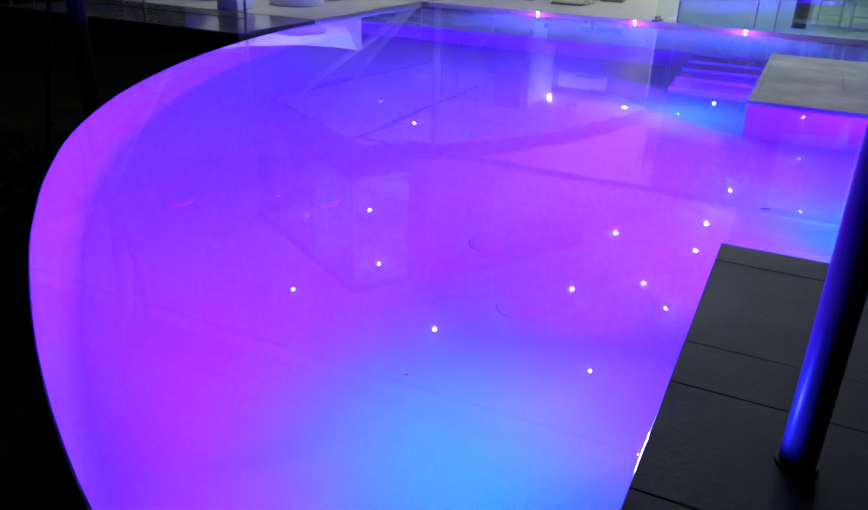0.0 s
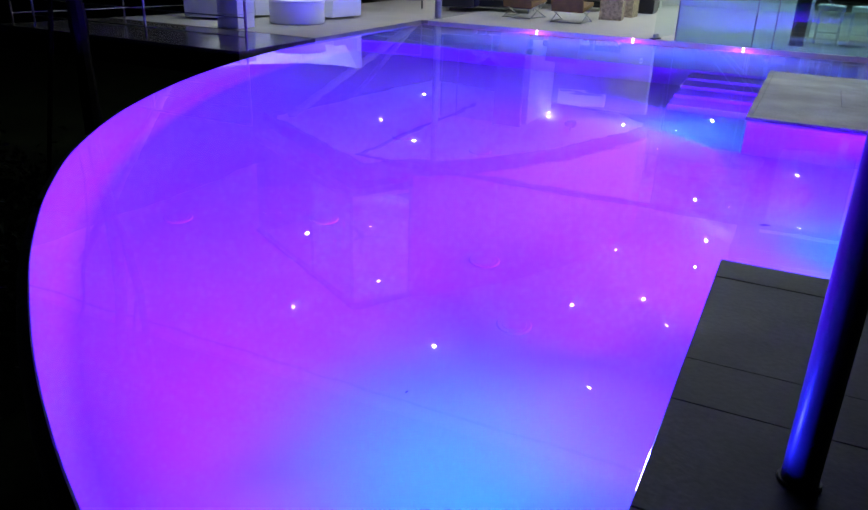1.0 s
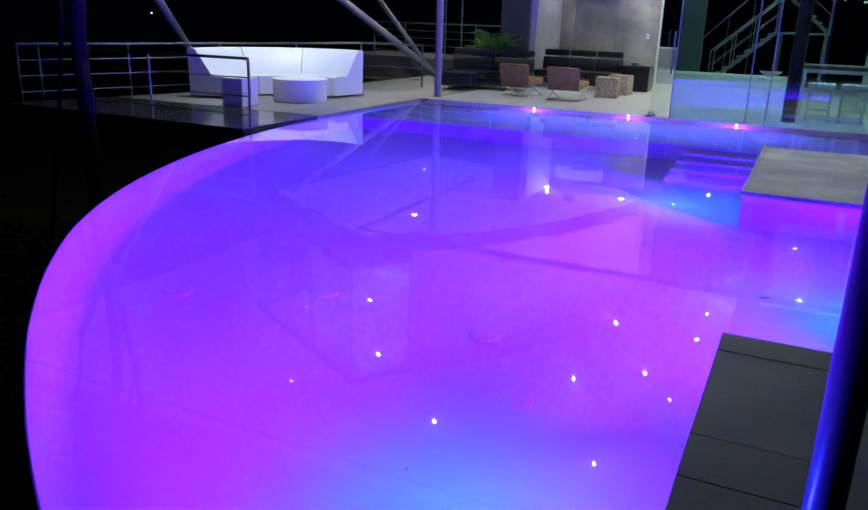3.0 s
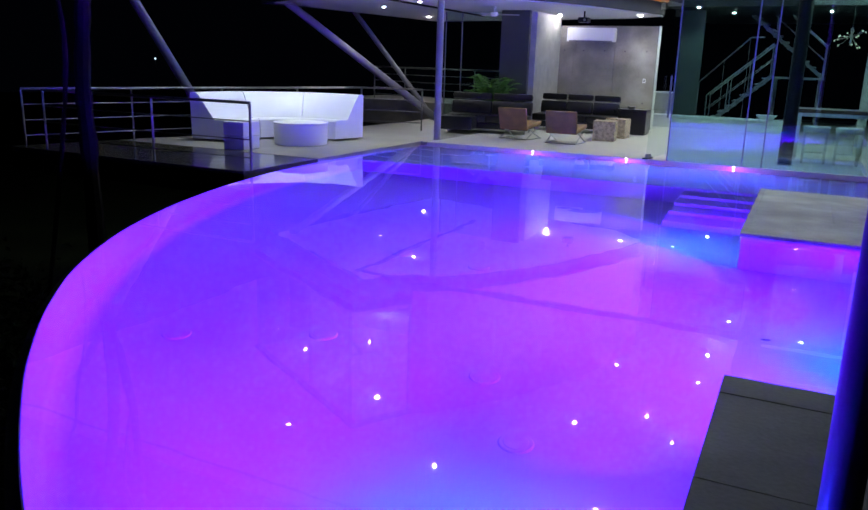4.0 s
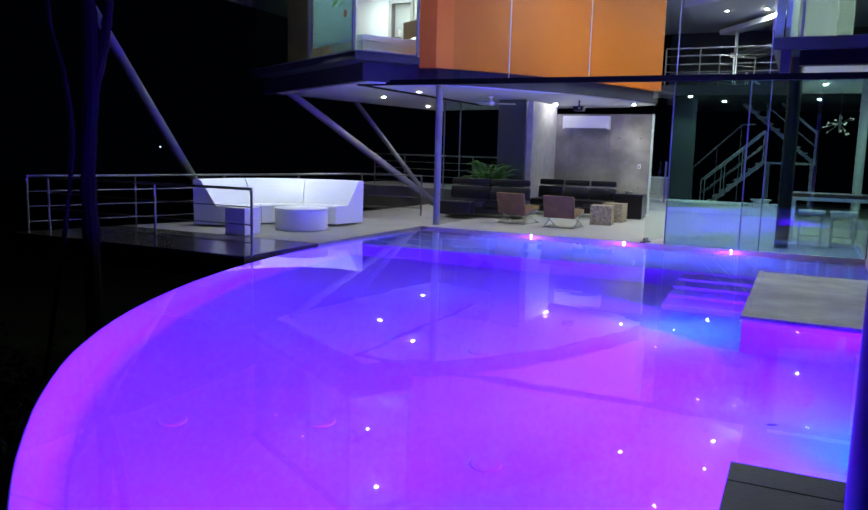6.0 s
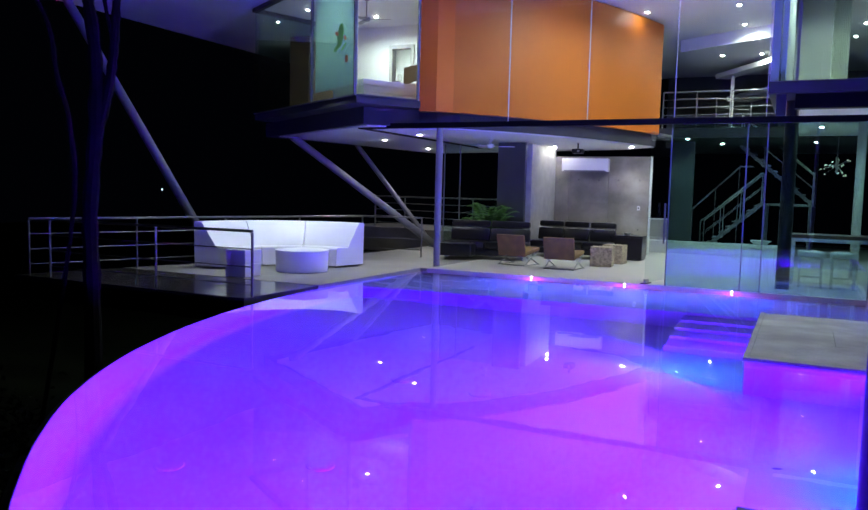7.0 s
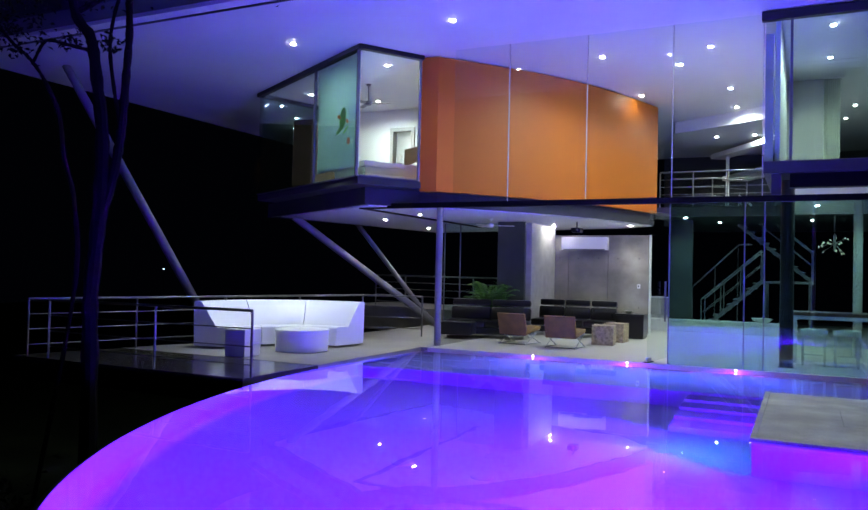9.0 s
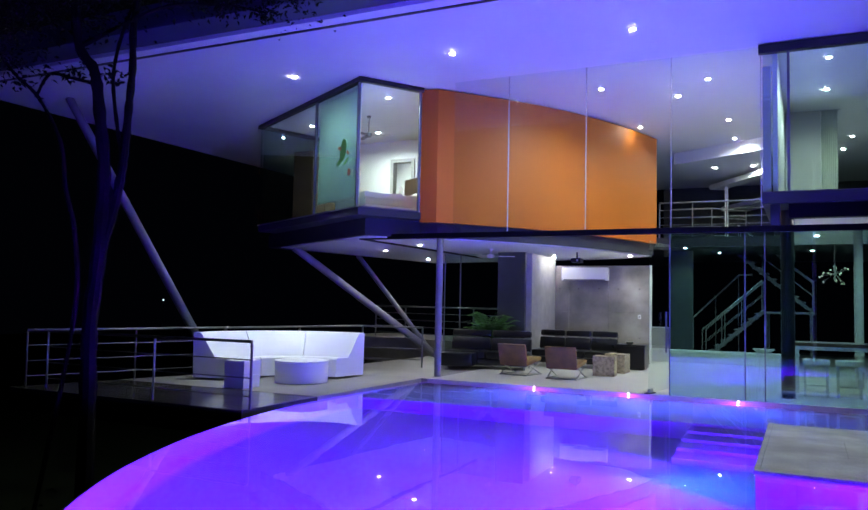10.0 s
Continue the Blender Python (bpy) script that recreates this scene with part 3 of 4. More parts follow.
def leather_sofa(at, turn, seats, width, label, chaise=False):
    s = thing("leather_sofa", at, label, "sofa", "leather sofas", turn)
    w = seats * width
    part("base", one_box(-w / 2, w / 2, -0.45, 0.45, 0.10, 0.26), LEATHER, s, bevel=0.03, smooth=True)
    for k in range(seats):
        x = -w / 2 + k * width
        part("seat_cushion", one_box(x + 0.006, x + width - 0.006, -0.47, 0.20, 0.26, 0.44), LEATHER, s, bevel=0.05, smooth=True)
        part("back_cushion", one_box(x + 0.006, x + width - 0.006, -0.09, 0.09, 0, 0.34, pose(0, 0.28, 0.42, -12, 0, 0)), LEATHER, s, bevel=0.06, smooth=True)
        part("headrest", one_box(x + 0.015, x + width - 0.015, -0.08, 0.08, 0, 0.17, pose(0, 0.37, 0.78, -6, 0, 0)), LEATHER, s, bevel=0.06, smooth=True)
    if chaise:
        part("chaise", one_box(-w / 2, -w / 2 + 0.85, -1.05, -0.46, 0.10, 0.42), LEATHER, s, bevel=0.05, smooth=True)
    for x in (-w / 2 + 0.08, w / 2 - 0.08):
        for y in (-0.38, 0.38):
            part("leg", one_tube((x, y, 0), (x, y, 0.11), 0.02, seg=10), STAINLESS, s, "chrome leg", smooth=True)


leather_sofa((-0.10, 3.35, 0), 10, 2, 1.05, "black leather corner sofa with chaise and headrests", True)
leather_sofa((1.58, 5.35, 0), 0, 3, 0.72, "long black leather sofa before the concrete wall")

for x, y, turn in ((2.88, 3.25, 6), (2.95, 4.25, -3)):
    bm = one_box(-0.25, 0.25, -0.25, 0.25, 0, 0.46)
    bmesh.ops.subdivide_edges(bm, edges=bm.edges, cuts=9, use_grid_fill=True)
    for vert in bm.verts:
        if vert.co.z > 0.01:
            vert.co += 0.012 * noise.noise_vector(vert.co * 22 + Vector((x * 9, 0, 0)))
    single("block_stool", bm, WICKER, "rough tan woven-textured cube stool on the tiles", "stool", "block stools", at=(x, y, 0), turn=turn)

c = thing("side_cabinet", (3.05, 5.62, 0), "low black cabinet beside the leather sofa", "cabinet")
part("body", one_box(-0.36, 0.36, -0.28, 0.28, 0.03, 0.60), LEATHER, c, bevel=0.01)
part("top", one_box(-0.38, 0.38, -0.30, 0.30, 0.602, 0.64), LEATHER, c, "glossy black top", bevel=0.006)
part("plinth", one_box(-0.33, 0.33, -0.25, 0.25, 0, 0.03), DARK_STEEL, c)
b = thing("glass_bowl", (2.98, 5.55, 0.64), "small silver bowl on the black cabinet", "bowl")
part("bowl", one_tube((0, 0, 0), (0, 0, 0.07), 0.06, 0.11, seg=20), STAINLESS, b, smooth=True)

a = thing("air_conditioner", (1.30, 7.499, 2.37), "white wall air conditioner on concrete wall", "air conditioner")
part("body", one_box(-0.69, 0.69, -0.24, 0, 0.0, 0.38), WHITE, a, bevel=0.03, smooth=True)
part("vent", one_box(-0.62, 0.62, -0.246, -0.15, -0.006, 0.03), GREY_STEEL, a, "grey air outlet")
s = thing("wall_switch", (2.86, 7.499, 1.34), "small white switch plate on concrete wall", "switch")
part("plate", one_box(-0.04, 0.04, -0.012, 0, -0.06, 0.06), WHITE, s, bevel=0.004)
part("rocker", one_box(-0.018, 0.018, -0.018, -0.012, -0.03, 0.03), DARK_STEEL, s)
p = thing("projector", (1.65, 5.2, 3.05), "small dark projector hung below the ceiling", "projector")
part("arm", one_tube((0, 0, -0.16), (0, 0, 0), 0.02), DARK_STEEL, p)
part("body", one_box(-0.13, 0.13, -0.15, 0.15, -0.28, -0.16), DARK_STEEL, p, bevel=0.02)
part("lens", one_tube((0.05, -0.15, -0.22), (0.05, -0.18, -0.22), 0.03), STAINLESS, p)


def ceiling_fan(at, drop, size, paint=WHITE):
    f = thing("ceiling_fan", at, "three-bladed ceiling fan at rest under the ceiling", "ceiling fan", "ceiling fans")
    part("rod", one_tube((0, 0, -drop), (0, 0, 0), 0.014), paint, f)
    part("canopy", one_tube((0, 0, -0.05), (0, 0, 0), 0.05, 0.065, seg=20), paint, f, smooth=True)
    part("motor", one_tube((0, 0, -drop - 0.10), (0, 0, -drop), 0.075, 0.10, seg=24), paint, f, bevel=0.01, smooth=True)
    for k in range(3):
        a = radians(20 + 120 * k)
        m = Matrix.Translation((0, 0, -drop - 0.05)) @ Matrix.Rotation(a, 4, "Z") @ Matrix.Rotation(radians(9), 4, "X")
        part("blade", one_box(0.09, size, -0.06, 0.06, -0.004, 0.004, m), paint, f, bevel=0.002)


ceiling_fan((-0.20, 3.6, 3.05), 0.14, 0.62)


def fern(at, n, reach, height, label):
    f = thing("fern", at, label, "plant")
    part("pot", one_tube((0, 0, 0), (0, 0, 0.52), 0.20, 0.27, seg=28), DARK_PLASTIC, f, "dark round planter", bevel=0.01, smooth=True)
    part("soil", one_tube((0, 0, 0.45), (0, 0, 0.525), 0.24, 0.24, seg=20), BARK, f)
    rnd = random.Random(4)
    for k in range(n):
        bm = B()
        a, r, h = rnd.uniform(0, 6.28), reach * rnd.uniform(0.5, 1.0), height * rnd.uniform(0.5, 1.0)
        pts = [Vector((math.cos(a) * r * t, math.sin(a) * r * t, 0.5 + h * (1.7 * t - 1.0 * t * t))) for t in [i / 14 for i in range(15)]]
        side = Vector((-math.sin(a), math.cos(a), 0))
        for i in range(1, 14):
            tube(bm, pts[i - 1], pts[i], 0.006, 0.005, seg=4)
            length = 0.17 * math.sin(math.pi * (i / 15) ** 0.7) + 0.03
            for sgn in (-1, 1):
                b0, along = pts[i], (pts[i] - pts[i - 1]).normalized()
                tip = b0 + side * sgn * length + along * 0.05 - Vector((0, 0, 0.35 * length))
                q = [bm.verts.new(b0 - along * 0.016), bm.verts.new((b0 + tip) / 2 - along * 0.02), bm.verts.new(tip), bm.verts.new((b0 + tip) / 2 + along * 0.028)]
                bm.faces.new(q)
        part("frond", bm, LEAF, f)


fern((-0.42, 4.28, 0.0), 46, 0.80, 1.25, "bushy green fern in a dark planter behind the leather sofa")

# greenish glass panels behind the sofa
pane("window_3", -2.15, -0.47, 0.0, 3.02, 5.0, TINTED, "greenish glass panels behind the corner sofa", (-1.66,), MULLION)
railing([(-6.5, 8.6), (-3.6, 7.6), (-1.0, 7.4)], "stainless steel railing with four bars beyond the glass", 1.05, 4, 0.022, 1.5, RAIL_STEEL, 0.42)
bm = B()
prism(bm, [(-7.5, 8.4), (-3.6, 7.4), (-0.5, 7.2), (-0.5, 11), (-7.5, 11)], -0.4, 0.42)
structure("terrace_back", bm, CONCRETE_TILE, "raised concrete landing behind the living room", "terrace")

# ---- hall behind the glass ----
t = thing("bar_table", (7.85, 2.35, 0), "dark wooden counter-height dining table on white legs", "table")
part("tabletop", one_box(-0.95, 0.95, -0.45, 0.45, 0.93, 1.0), WOOD, t, "dark walnut top", bevel=0.006)
part("apron", one_box(-0.90, 0.90, -0.40, 0.40, 0.86, 0.928), WHITE, t)
for x in (-0.87, 0.87):
    for y in (-0.37, 0.37):
        part("leg", one_box(x - 0.04, x + 0.04, y - 0.04, y + 0.04, 0, 0.86), WHITE, t)
for x in (7.32, 7.88):
    s = thing("white_stool", (x, 1.62, 0), "white square stool under the counter-height table", "stool", "white stools")
    part("seat", one_box(-0.23, 0.23, -0.2, 0.2, 0.60, 0.70), WHITE, s, bevel=0.02, smooth=True)
    for sx in (-0.19, 0.19):
        for sy in (-0.16, 0.16):
            part("leg", one_box(sx - 0.022, sx + 0.022, sy - 0.022, sy + 0.022, 0, 0.60), WHITE, s)
    part("footrest", one_box(-0.17, 0.17, -0.172, -0.15, 0.2, 0.23), WHITE, s)
b = thing("low_bench_wall", (4.7, 9.25, 0), "long low white bench wall in the hall", "bench")
part("base", one_box(-2.1, 2.1, -0.25, 0.25, 0, 0.30), WHITE, b)
part("top", one_box(-2.14, 2.14, -0.29, 0.29, 0.302, 0.36), WHITE, b, bevel=0.008)
b = thing("reception_counter", (3.3, 10.0, 0), "pale grey counter in the hall", "counter")
part("front", one_box(-0.62, 0.62, -0.02, 0.02, 0.1, 0.96), GREY_WALL, b)
part("worktop", one_box(-0.66, 0.66, -0.05, 0.5, 0.962, 1.0), WHITE, b)
part("plinth", one_box(-0.60, 0.60, -0.01, 0.45, 0, 0.1), GREY_WALL, b)
b = thing("basin", (6.05, 9.25, 0.36), "white oval bowl on the bench wall", "bowl")
part("bowl", one_tube((0, 0, 0), (0, 0, 0.13), 0.16, 0.30, seg=28), WHITE, b, bevel=0.01, smooth=True)
column("hall_column", 8.18, 4.0, 0.0, 3.4, 0.09, GREY_WALL, "pale grey round column in the hall")
structure("slab_gallery", one_box(3.2, 15.0, 8.1, 16.0, 3.38, 3.66), NAVY, "dark edge of the upper gallery floor", "floor slab")
structure("ceiling_hall", one_box(6.9, 15.0, 0.2, 8.098, 3.40, 3.48), SOFFIT_MAT, "white hall ceiling under the upper bay", "ceiling")
railing([(3.30, 8.15), (5.15, 8.15), (6.4, 8.15)], "stainless steel gallery railing with four bars", 1.02, 4, 0.022, 0.9, RAIL_STEEL, 3.66)
railing([(3.4, 9.6), (4.6, 9.6), (5.5, 10.6)], "stainless steel railing round the stair opening", 1.0, 3, 0.02, 1.0, RAIL_STEEL, 3.66)


def stair(start, end, n, depth, label, rails):
    """A straight open flight from its foot to its head."""
    s = thing("staircase", start, label, "stairs", "hall stairs")
    d = Vector(end) - Vector(start)
    for y in (-depth / 2, depth / 2):
        bm = B()
        ang = math.atan2(d.z, d.x)
        m = pose(0, y, 0) @ Matrix.Rotation(-ang, 4, "Y")
        box(bm, 0, d.length, -0.02, 0.02, -0.05, 0.05, m)
        part("stringer", bm, GREY_STEEL, s)
    for k in range(n):
        p = d * ((k + 0.5) / n)
        part("tread", one_box(p.x - 0.13, p.x + 0.13, -depth / 2, depth / 2, p.z + 0.02, p.z + 0.05), RAIL_STEEL, s)
    up = Vector((0, 0, 0.95))
    for y in rails:
        o = Vector((0, y, 0))
        part("handrail", one_tube(o + up, o + d + up, 0.022), STAINLESS, s, smooth=True)
        part("bar", one_tube(o + up * 0.55, o + d + up * 0.55, 0.010), STAINLESS, s, smooth=True)
        for k in range(4):
            p = o + d * (k / 3)
            part("post", one_tube(p, p + up, 0.016), STAINLESS, s, smooth=True)


stair((4.22, 11.0, 0.0), (5.95, 11.0, 1.55), 9, 1.0, "open steel stair flight with bright handrails", (-0.5, 0.5))
stair((7.35, 12.1, 1.56), (5.2, 12.1, 3.38), 10, 1.0, "upper open steel stair flight with bright handrails", (-0.5, 0.5))
l = thing("stair_landing", (6.65, 11.5, 0), "steel stair landing on slim posts", "landing")
part("plate", one_box(-0.70, 0.75, -1.05, 1.1, 1.50, 1.56), GREY_STEEL, l)
for x in (-0.6, 0.65):
    for y in (-0.95, 1.0):
        part("post", one_tube((x, y, 0), (x, y, 1.5), 0.04), GREY_STEEL, l, smooth=True)
part("guard_rail", one_tube((0.72, -1.0, 2.5), (0.72, 1.0, 2.5), 0.02), STAINLESS, l)
for y in (-1.0, 1.0):
    part("guard_post", one_tube((0.72, y, 1.56), (0.72, y, 2.5), 0.016), STAINLESS, l)

h = thing("handrail", (3.66, 12.7, 0), "bright steel handrail rising along the far side of the stairs", "handrail")
part("rail", one_tube((0, 0, 1.29), (1.48, 0, 2.76), 0.022), STAINLESS, h, smooth=True)
part("rail", one_tube((1.48, 0, 2.76), (1.88, 0, 2.77), 0.022), STAINLESS, h, smooth=True)
for x, z in ((0.02, 1.30), (0.74, 2.02), (1.46, 2.74)):
    part("post", one_tube((x, 0, 0), (x, 0, z), 0.012), GREY_STEEL, h, smooth=True)

c = thing("chandelier", (7.82, 7.0, 3.38), "small hanging lamp with a ring of sparkling bulbs", "chandelier")
part("cord", one_tube((0, 0, -0.6), (0, 0, 0), 0.008), STAINLESS, c)
part("hub", one_tube((0, 0, -1.0), (0, 0, -0.6), 0.02, 0.035, seg=12), STAINLESS, c)
rnd = random.Random(8)
for k in range(18):
    a, r = k * 0.7, rnd.uniform(0.15, 0.5)
    q = (math.cos(a) * r, math.sin(a) * r, -0.85 + rnd.uniform(-0.25, 0.2))
    arm = part("arm", one_tube((0, 0, -0.8), q, 0.004, seg=5), STAINLESS, c)
    part("bulb", one_tube((q[0], q[1], q[2] - 0.018), (q[0], q[1], q[2] + 0.018), 0.012, 0.016, seg=8), glowing("tiny_bulb", (1.0, 0.85, 0.6), 1.5) if k == 0 else bpy.data.materials["tiny_bulb"], arm)

# glass door leaf with a pull handle, folded back beside the hall
d = thing("door_1", (4.62, 0.75, 0), "frameless glass door leaf standing open with steel handle", "door", kind="structure", turn=78)
leaf = part("pane", one_box(-0.72, 0.35, -0.006, 0.006, 0.02, 2.9), GLASS, d)
leaf.visible_shadow = False
part("door_handle", one_tube((0.0, -0.06, 0.75), (0.0, -0.06, 1.55), 0.018), MULLION, d)
part("patch_fitting", one_box(-0.72, -0.55, -0.02, 0.02, 0.0, 0.09), STAINLESS, d)
part("floor_hinge", one_box(-0.80, -0.5, -0.05, 0.05, 0.0, 0.02), DARK_STEEL, d)

structure("wall_hall", one_box(3.36, 4.05, 9.62, 9.72, 0.0, 3.378), PANEL_DARK, "dark green-grey wall panel in the hall", "wall")
for x, y, z, power in ((4.74, 10.47, 3.38, 70), (7.33, 9.87, 3.38, 70), (4.0, 8.4, 3.38, 130), (7.4, 5.2, 3.40, 200), (8.6, 2.6, 3.40, 190), (7.6, 1.2, 3.40, 80)):
    downlight(x, y, z, power, (0.72, 1.0, 0.95))

# ---- upper floor: bedroom behind glass ----
def glass_run(name, p, q, z0, z1, mat, label, stops=(0.0, 1.0), head=DARK_STEEL, head_h=0.10):
    p, q = Vector((*p, 0)), Vector((*q, 0))
    d = q - p
    w = thing(name, (p.x, p.y, z0), label, "window", kind="structure", turn=math.degrees(math.atan2(d.y, d.x)))
    for a, b in zip(stops, stops[1:]):
        g = part("pane", one_box(a * d.length + 0.01, b * d.length - 0.01, -0.006, 0.006, 0.02, z1 - z0 - head_h), mat, w)
        g.visible_shadow = False
    for a in stops[1:]:
        part("mullion", one_box(a * d.length - 0.022, a * d.length + 0.022, -0.03, 0.03, 0.02, z1 - z0 - head_h), MULLION, w)
    part("head_frame", one_box(-0.06, d.length + 0.06, -0.07, 0.07, z1 - z0 - head_h, z1 - z0 - 0.004), head, w)
    part("sill_frame", one_box(0, d.length, -0.035, 0.035, 0.0, 0.02), MULLION, w)
    return w


glass_run("window_4", (-6.3, 1.75), (-1.32, -1.15), 3.62, SOFFIT, TINTED, "greenish bedroom glass wall under a dark head frame", (0.0, 0.62, 0.985))
glass_run("window_5", (-1.30, -1.13), (-0.53, 0.08), 3.62, SOFFIT, GLASS, "clear corner glass of the lit bedroom", (0.0, 1.0))
glass_run("window_6", (-6.28, 1.85), (-4.95, 6.0), 3.62, SOFFIT, TINTED, "greenish far glass wall of the bedroom", (0.0, 0.5, 1.0))
structure("floor_bedroom", one_box(-4.6, -0.3, 1.2, 5.4, 3.622, 3.64), WOOD, "dark wooden bedroom floor", "floor")
bm = B()
box(bm, -5.2, -3.95, 4.9, 5.05, 3.64, SOFFIT)
box(bm, -3.95, -3.15, 4.9, 5.05, 5.85, SOFFIT)
box(bm, -3.15, 1.6, 4.9, 5.05, 3.64, SOFFIT)
structure("wall_bedroom", bm, WHITE, "white bedroom back wall with a doorway", "wall")
d = thing("door_frame", (-3.55, 4.88, 3.64), "grey frame round the bedroom doorway", "door frame", kind="structure")
part("jamb", one_box(-0.40, -0.30, -0.03, 0.2, 0, 2.21), GREY_WALL, d)
part("jamb", one_box(0.30, 0.40, -0.03, 0.2, 0, 2.21), GREY_WALL, d)
part("lintel", one_box(-0.30, 0.30, -0.03, 0.2, 2.11, 2.21), GREY_WALL, d)
structure("wall_bathroom", one_box(-6.0, 0.5, 6.9, 7.0, 3.64, SOFFIT), WHITE, "white wall beyond the bedroom doorway", "wall")
w = thing("wardrobe", (-5.05, 3.2, 3.64), "dark brown wooden wardrobe in the bedroom", "wardrobe")
part("carcass", one_box(-0.3, 0.3, -1.2, 1.2, 0, 2.0), WOOD, w)
for k in range(4):
    door = part("door", one_box(0.302, 0.325, -1.19 + 0.6 * k, -0.61 + 0.6 * k, 0.05, 1.98), WOOD, w)
    part("handle", one_tube((0.34, -0.65 + 0.6 * k, 0.9), (0.34, -0.65 + 0.6 * k, 1.15), 0.01), STAINLESS, door)

b = thing("bed", (-2.0, 1.25, 3.64), "made bed with white covers, pillows and wooden headboard", "bed", turn=58)
part("valance", one_box(-1.0, 1.0, -0.85, 0.85, 0.0, 0.20), LINEN, b)
part("mattress", one_box(-1.0, 0.98, -0.83, 0.83, 0.202, 0.42), LINEN, b, bevel=0.05, smooth=True)
bm = one_box(-1.03, 0.5, -0.86, 0.86, 0.36, 0.48)
bmesh.ops.subdivide_edges(bm, edges=bm.edges, cuts=12, use_grid_fill=True)
for vert in bm.verts:
    vert.co.z += 0.03 * noise.noise(vert.co * 4)
part("duvet", bm, LINEN, b, smooth=True)
for y in (-0.42, 0.42):
    bm = B()
    bmesh.ops.create_uvsphere(bm, u_segments=20, v_segments=12, radius=1, matrix=Matrix.Translation((0.72, y, 0.53)) @ Matrix.Diagonal((0.24, 0.36, 0.12, 1)))
    part("pillow", bm, LINEN, b, smooth=True)
part("headboard", one_box(1.0, 1.06, -0.9, 0.9, 0.0, 1.15), WOOD, b, "dark wooden headboard", bevel=0.01)
b = thing("bedside_lamp", (-2.55, 2.9, 3.64), "pale bedside lamp on a slim stand", "lamp")
part("stand", one_tube((0, 0, 0), (0, 0, 0.9), 0.015), STAINLESS, b)
part("base", one_tube((0, 0, 0), (0, 0, 0.02), 0.12, seg=20), STAINLESS, b)
part("shade", one_tube((0, 0, 0.85), (0, 0, 1.05), 0.10, 0.07, seg=20), LINEN, b, smooth=True)
ceiling_fan((-2.95, 1.9, SOFFIT), 0.45, 0.62, GREY_STEEL)
b = thing("roller_blind", (-3.21, -0.05, 3.66), "pale green sheer blind drawn behind the bedroom glass", "blind", turn=-30.2)
part("cloth", one_box(0.03, 2.06, 0.07, 0.08, 0.22, 2.58), BLIND, b)
part("tube", one_tube((0.02, 0.075, 2.60), (2.07, 0.075, 2.60), 0.035, seg=16), WHITE, b, smooth=True)
part("hem_bar", one_box(0.03, 2.06, 0.065, 0.085, 0.195, 0.22), WHITE, b)

# coloured film shapes stuck on the bedroom glass
run = (Vector((-1.32, -1.15)) - Vector((-6.3, 1.75))).normalized()
s = thing("window_sticker", (-1.93, -0.83, 4.82), "green and orange film shapes stuck on the bedroom glass", "sticker", turn=math.degrees(math.atan2(run.y, run.x)))
for name, x, z, rx, rz, tilt, mat in (("film", 0.0, 0.1, 0.14, 0.25, 12, GREEN_FILM), ("film", -0.12, -0.12, 0.20, 0.05, -25, GREEN_FILM), ("film", -0.16, 0.16, 0.10, 0.04, 20, RED_FILM),
                                      ("film", 0.16, -0.16, 0.14, 0.03, -30, GREEN_FILM), ("film", 0.22, 0.02, 0.07, 0.04, 35, RED_FILM), ("film", 0.30, -0.42, 0.07, 0.08, 0, RED_FILM)):
    bm = B()
    bmesh.ops.create_cone(bm, cap_ends=True, segments=18, radius1=1, radius2=1, depth=1,
                          matrix=pose(x, -0.012, z, 0, tilt, 0) @ Matrix.Diagonal((rx, 0.003, rz, 1)) @ pose(0, 0, 0, 90, 0, 0))
    part(name, bm, mat, s)

# ---- upper floor: bay beside the hall ----
structure("slab_bay", one_box(6.47, 12.0, -0.25, 6.0, 3.50, 3.70), NAVY, "slate blue edge of the upper bay floor", "floor slab", bevel=0.006)
structure("beam_bay", one_box(6.90, 12.0, -0.14, 0.10, 3.25, 3.498), BLACK_STEEL, "black steel beam under the upper bay", "beam")
bm = one_box(6.48, 6.62, -0.12, 0.10, 3.702, 6.0)
structure("post_bay", bm, GREY_WALL, "pale steel post at the bay corner", "post", bevel=0.006)
structure("post_bay_lower", one_box(6.60, 6.76, -0.10, 0.10, 3.132, 3.498), NAVY, "pale steel bracket under the bay", "post", bevel=0.006)
glass_run("window_7", (6.48, -0.16), (11.5, -0.16), 3.70, SOFFIT - 0.02, TINTED, "greenish glass front of the upper bay under a dark frame", (0.0, 0.085, 0.42, 0.75, 1.0), DARK_STEEL, 0.16)
structure("wall_bay_side", one_box(6.64, 6.72, 0.102, 5.3, 3.702, SOFFIT - 0.002), WHITE, "white side wall of the upper bay", "wall")
structure("wall_bay", one_box(6.722, 7.50, 5.3, 5.4, 3.702, SOFFIT - 0.002), GREY_WALL, "grey back wall of the upper bay", "wall")
c = thing("curtain", (7.68, 5.3, 3.705), "pale gathered curtain in the upper bay", "curtain")
bm = B()
pts = [(-0.17 + 0.34 * k / 60, 0.03 * math.sin(k * 0.9)) for k in range(61)]
ribbon(bm, pts, 0.0, SOFFIT - 3.72, 0.008)
part("cloth", bm, CURTAIN, c, smooth=True)
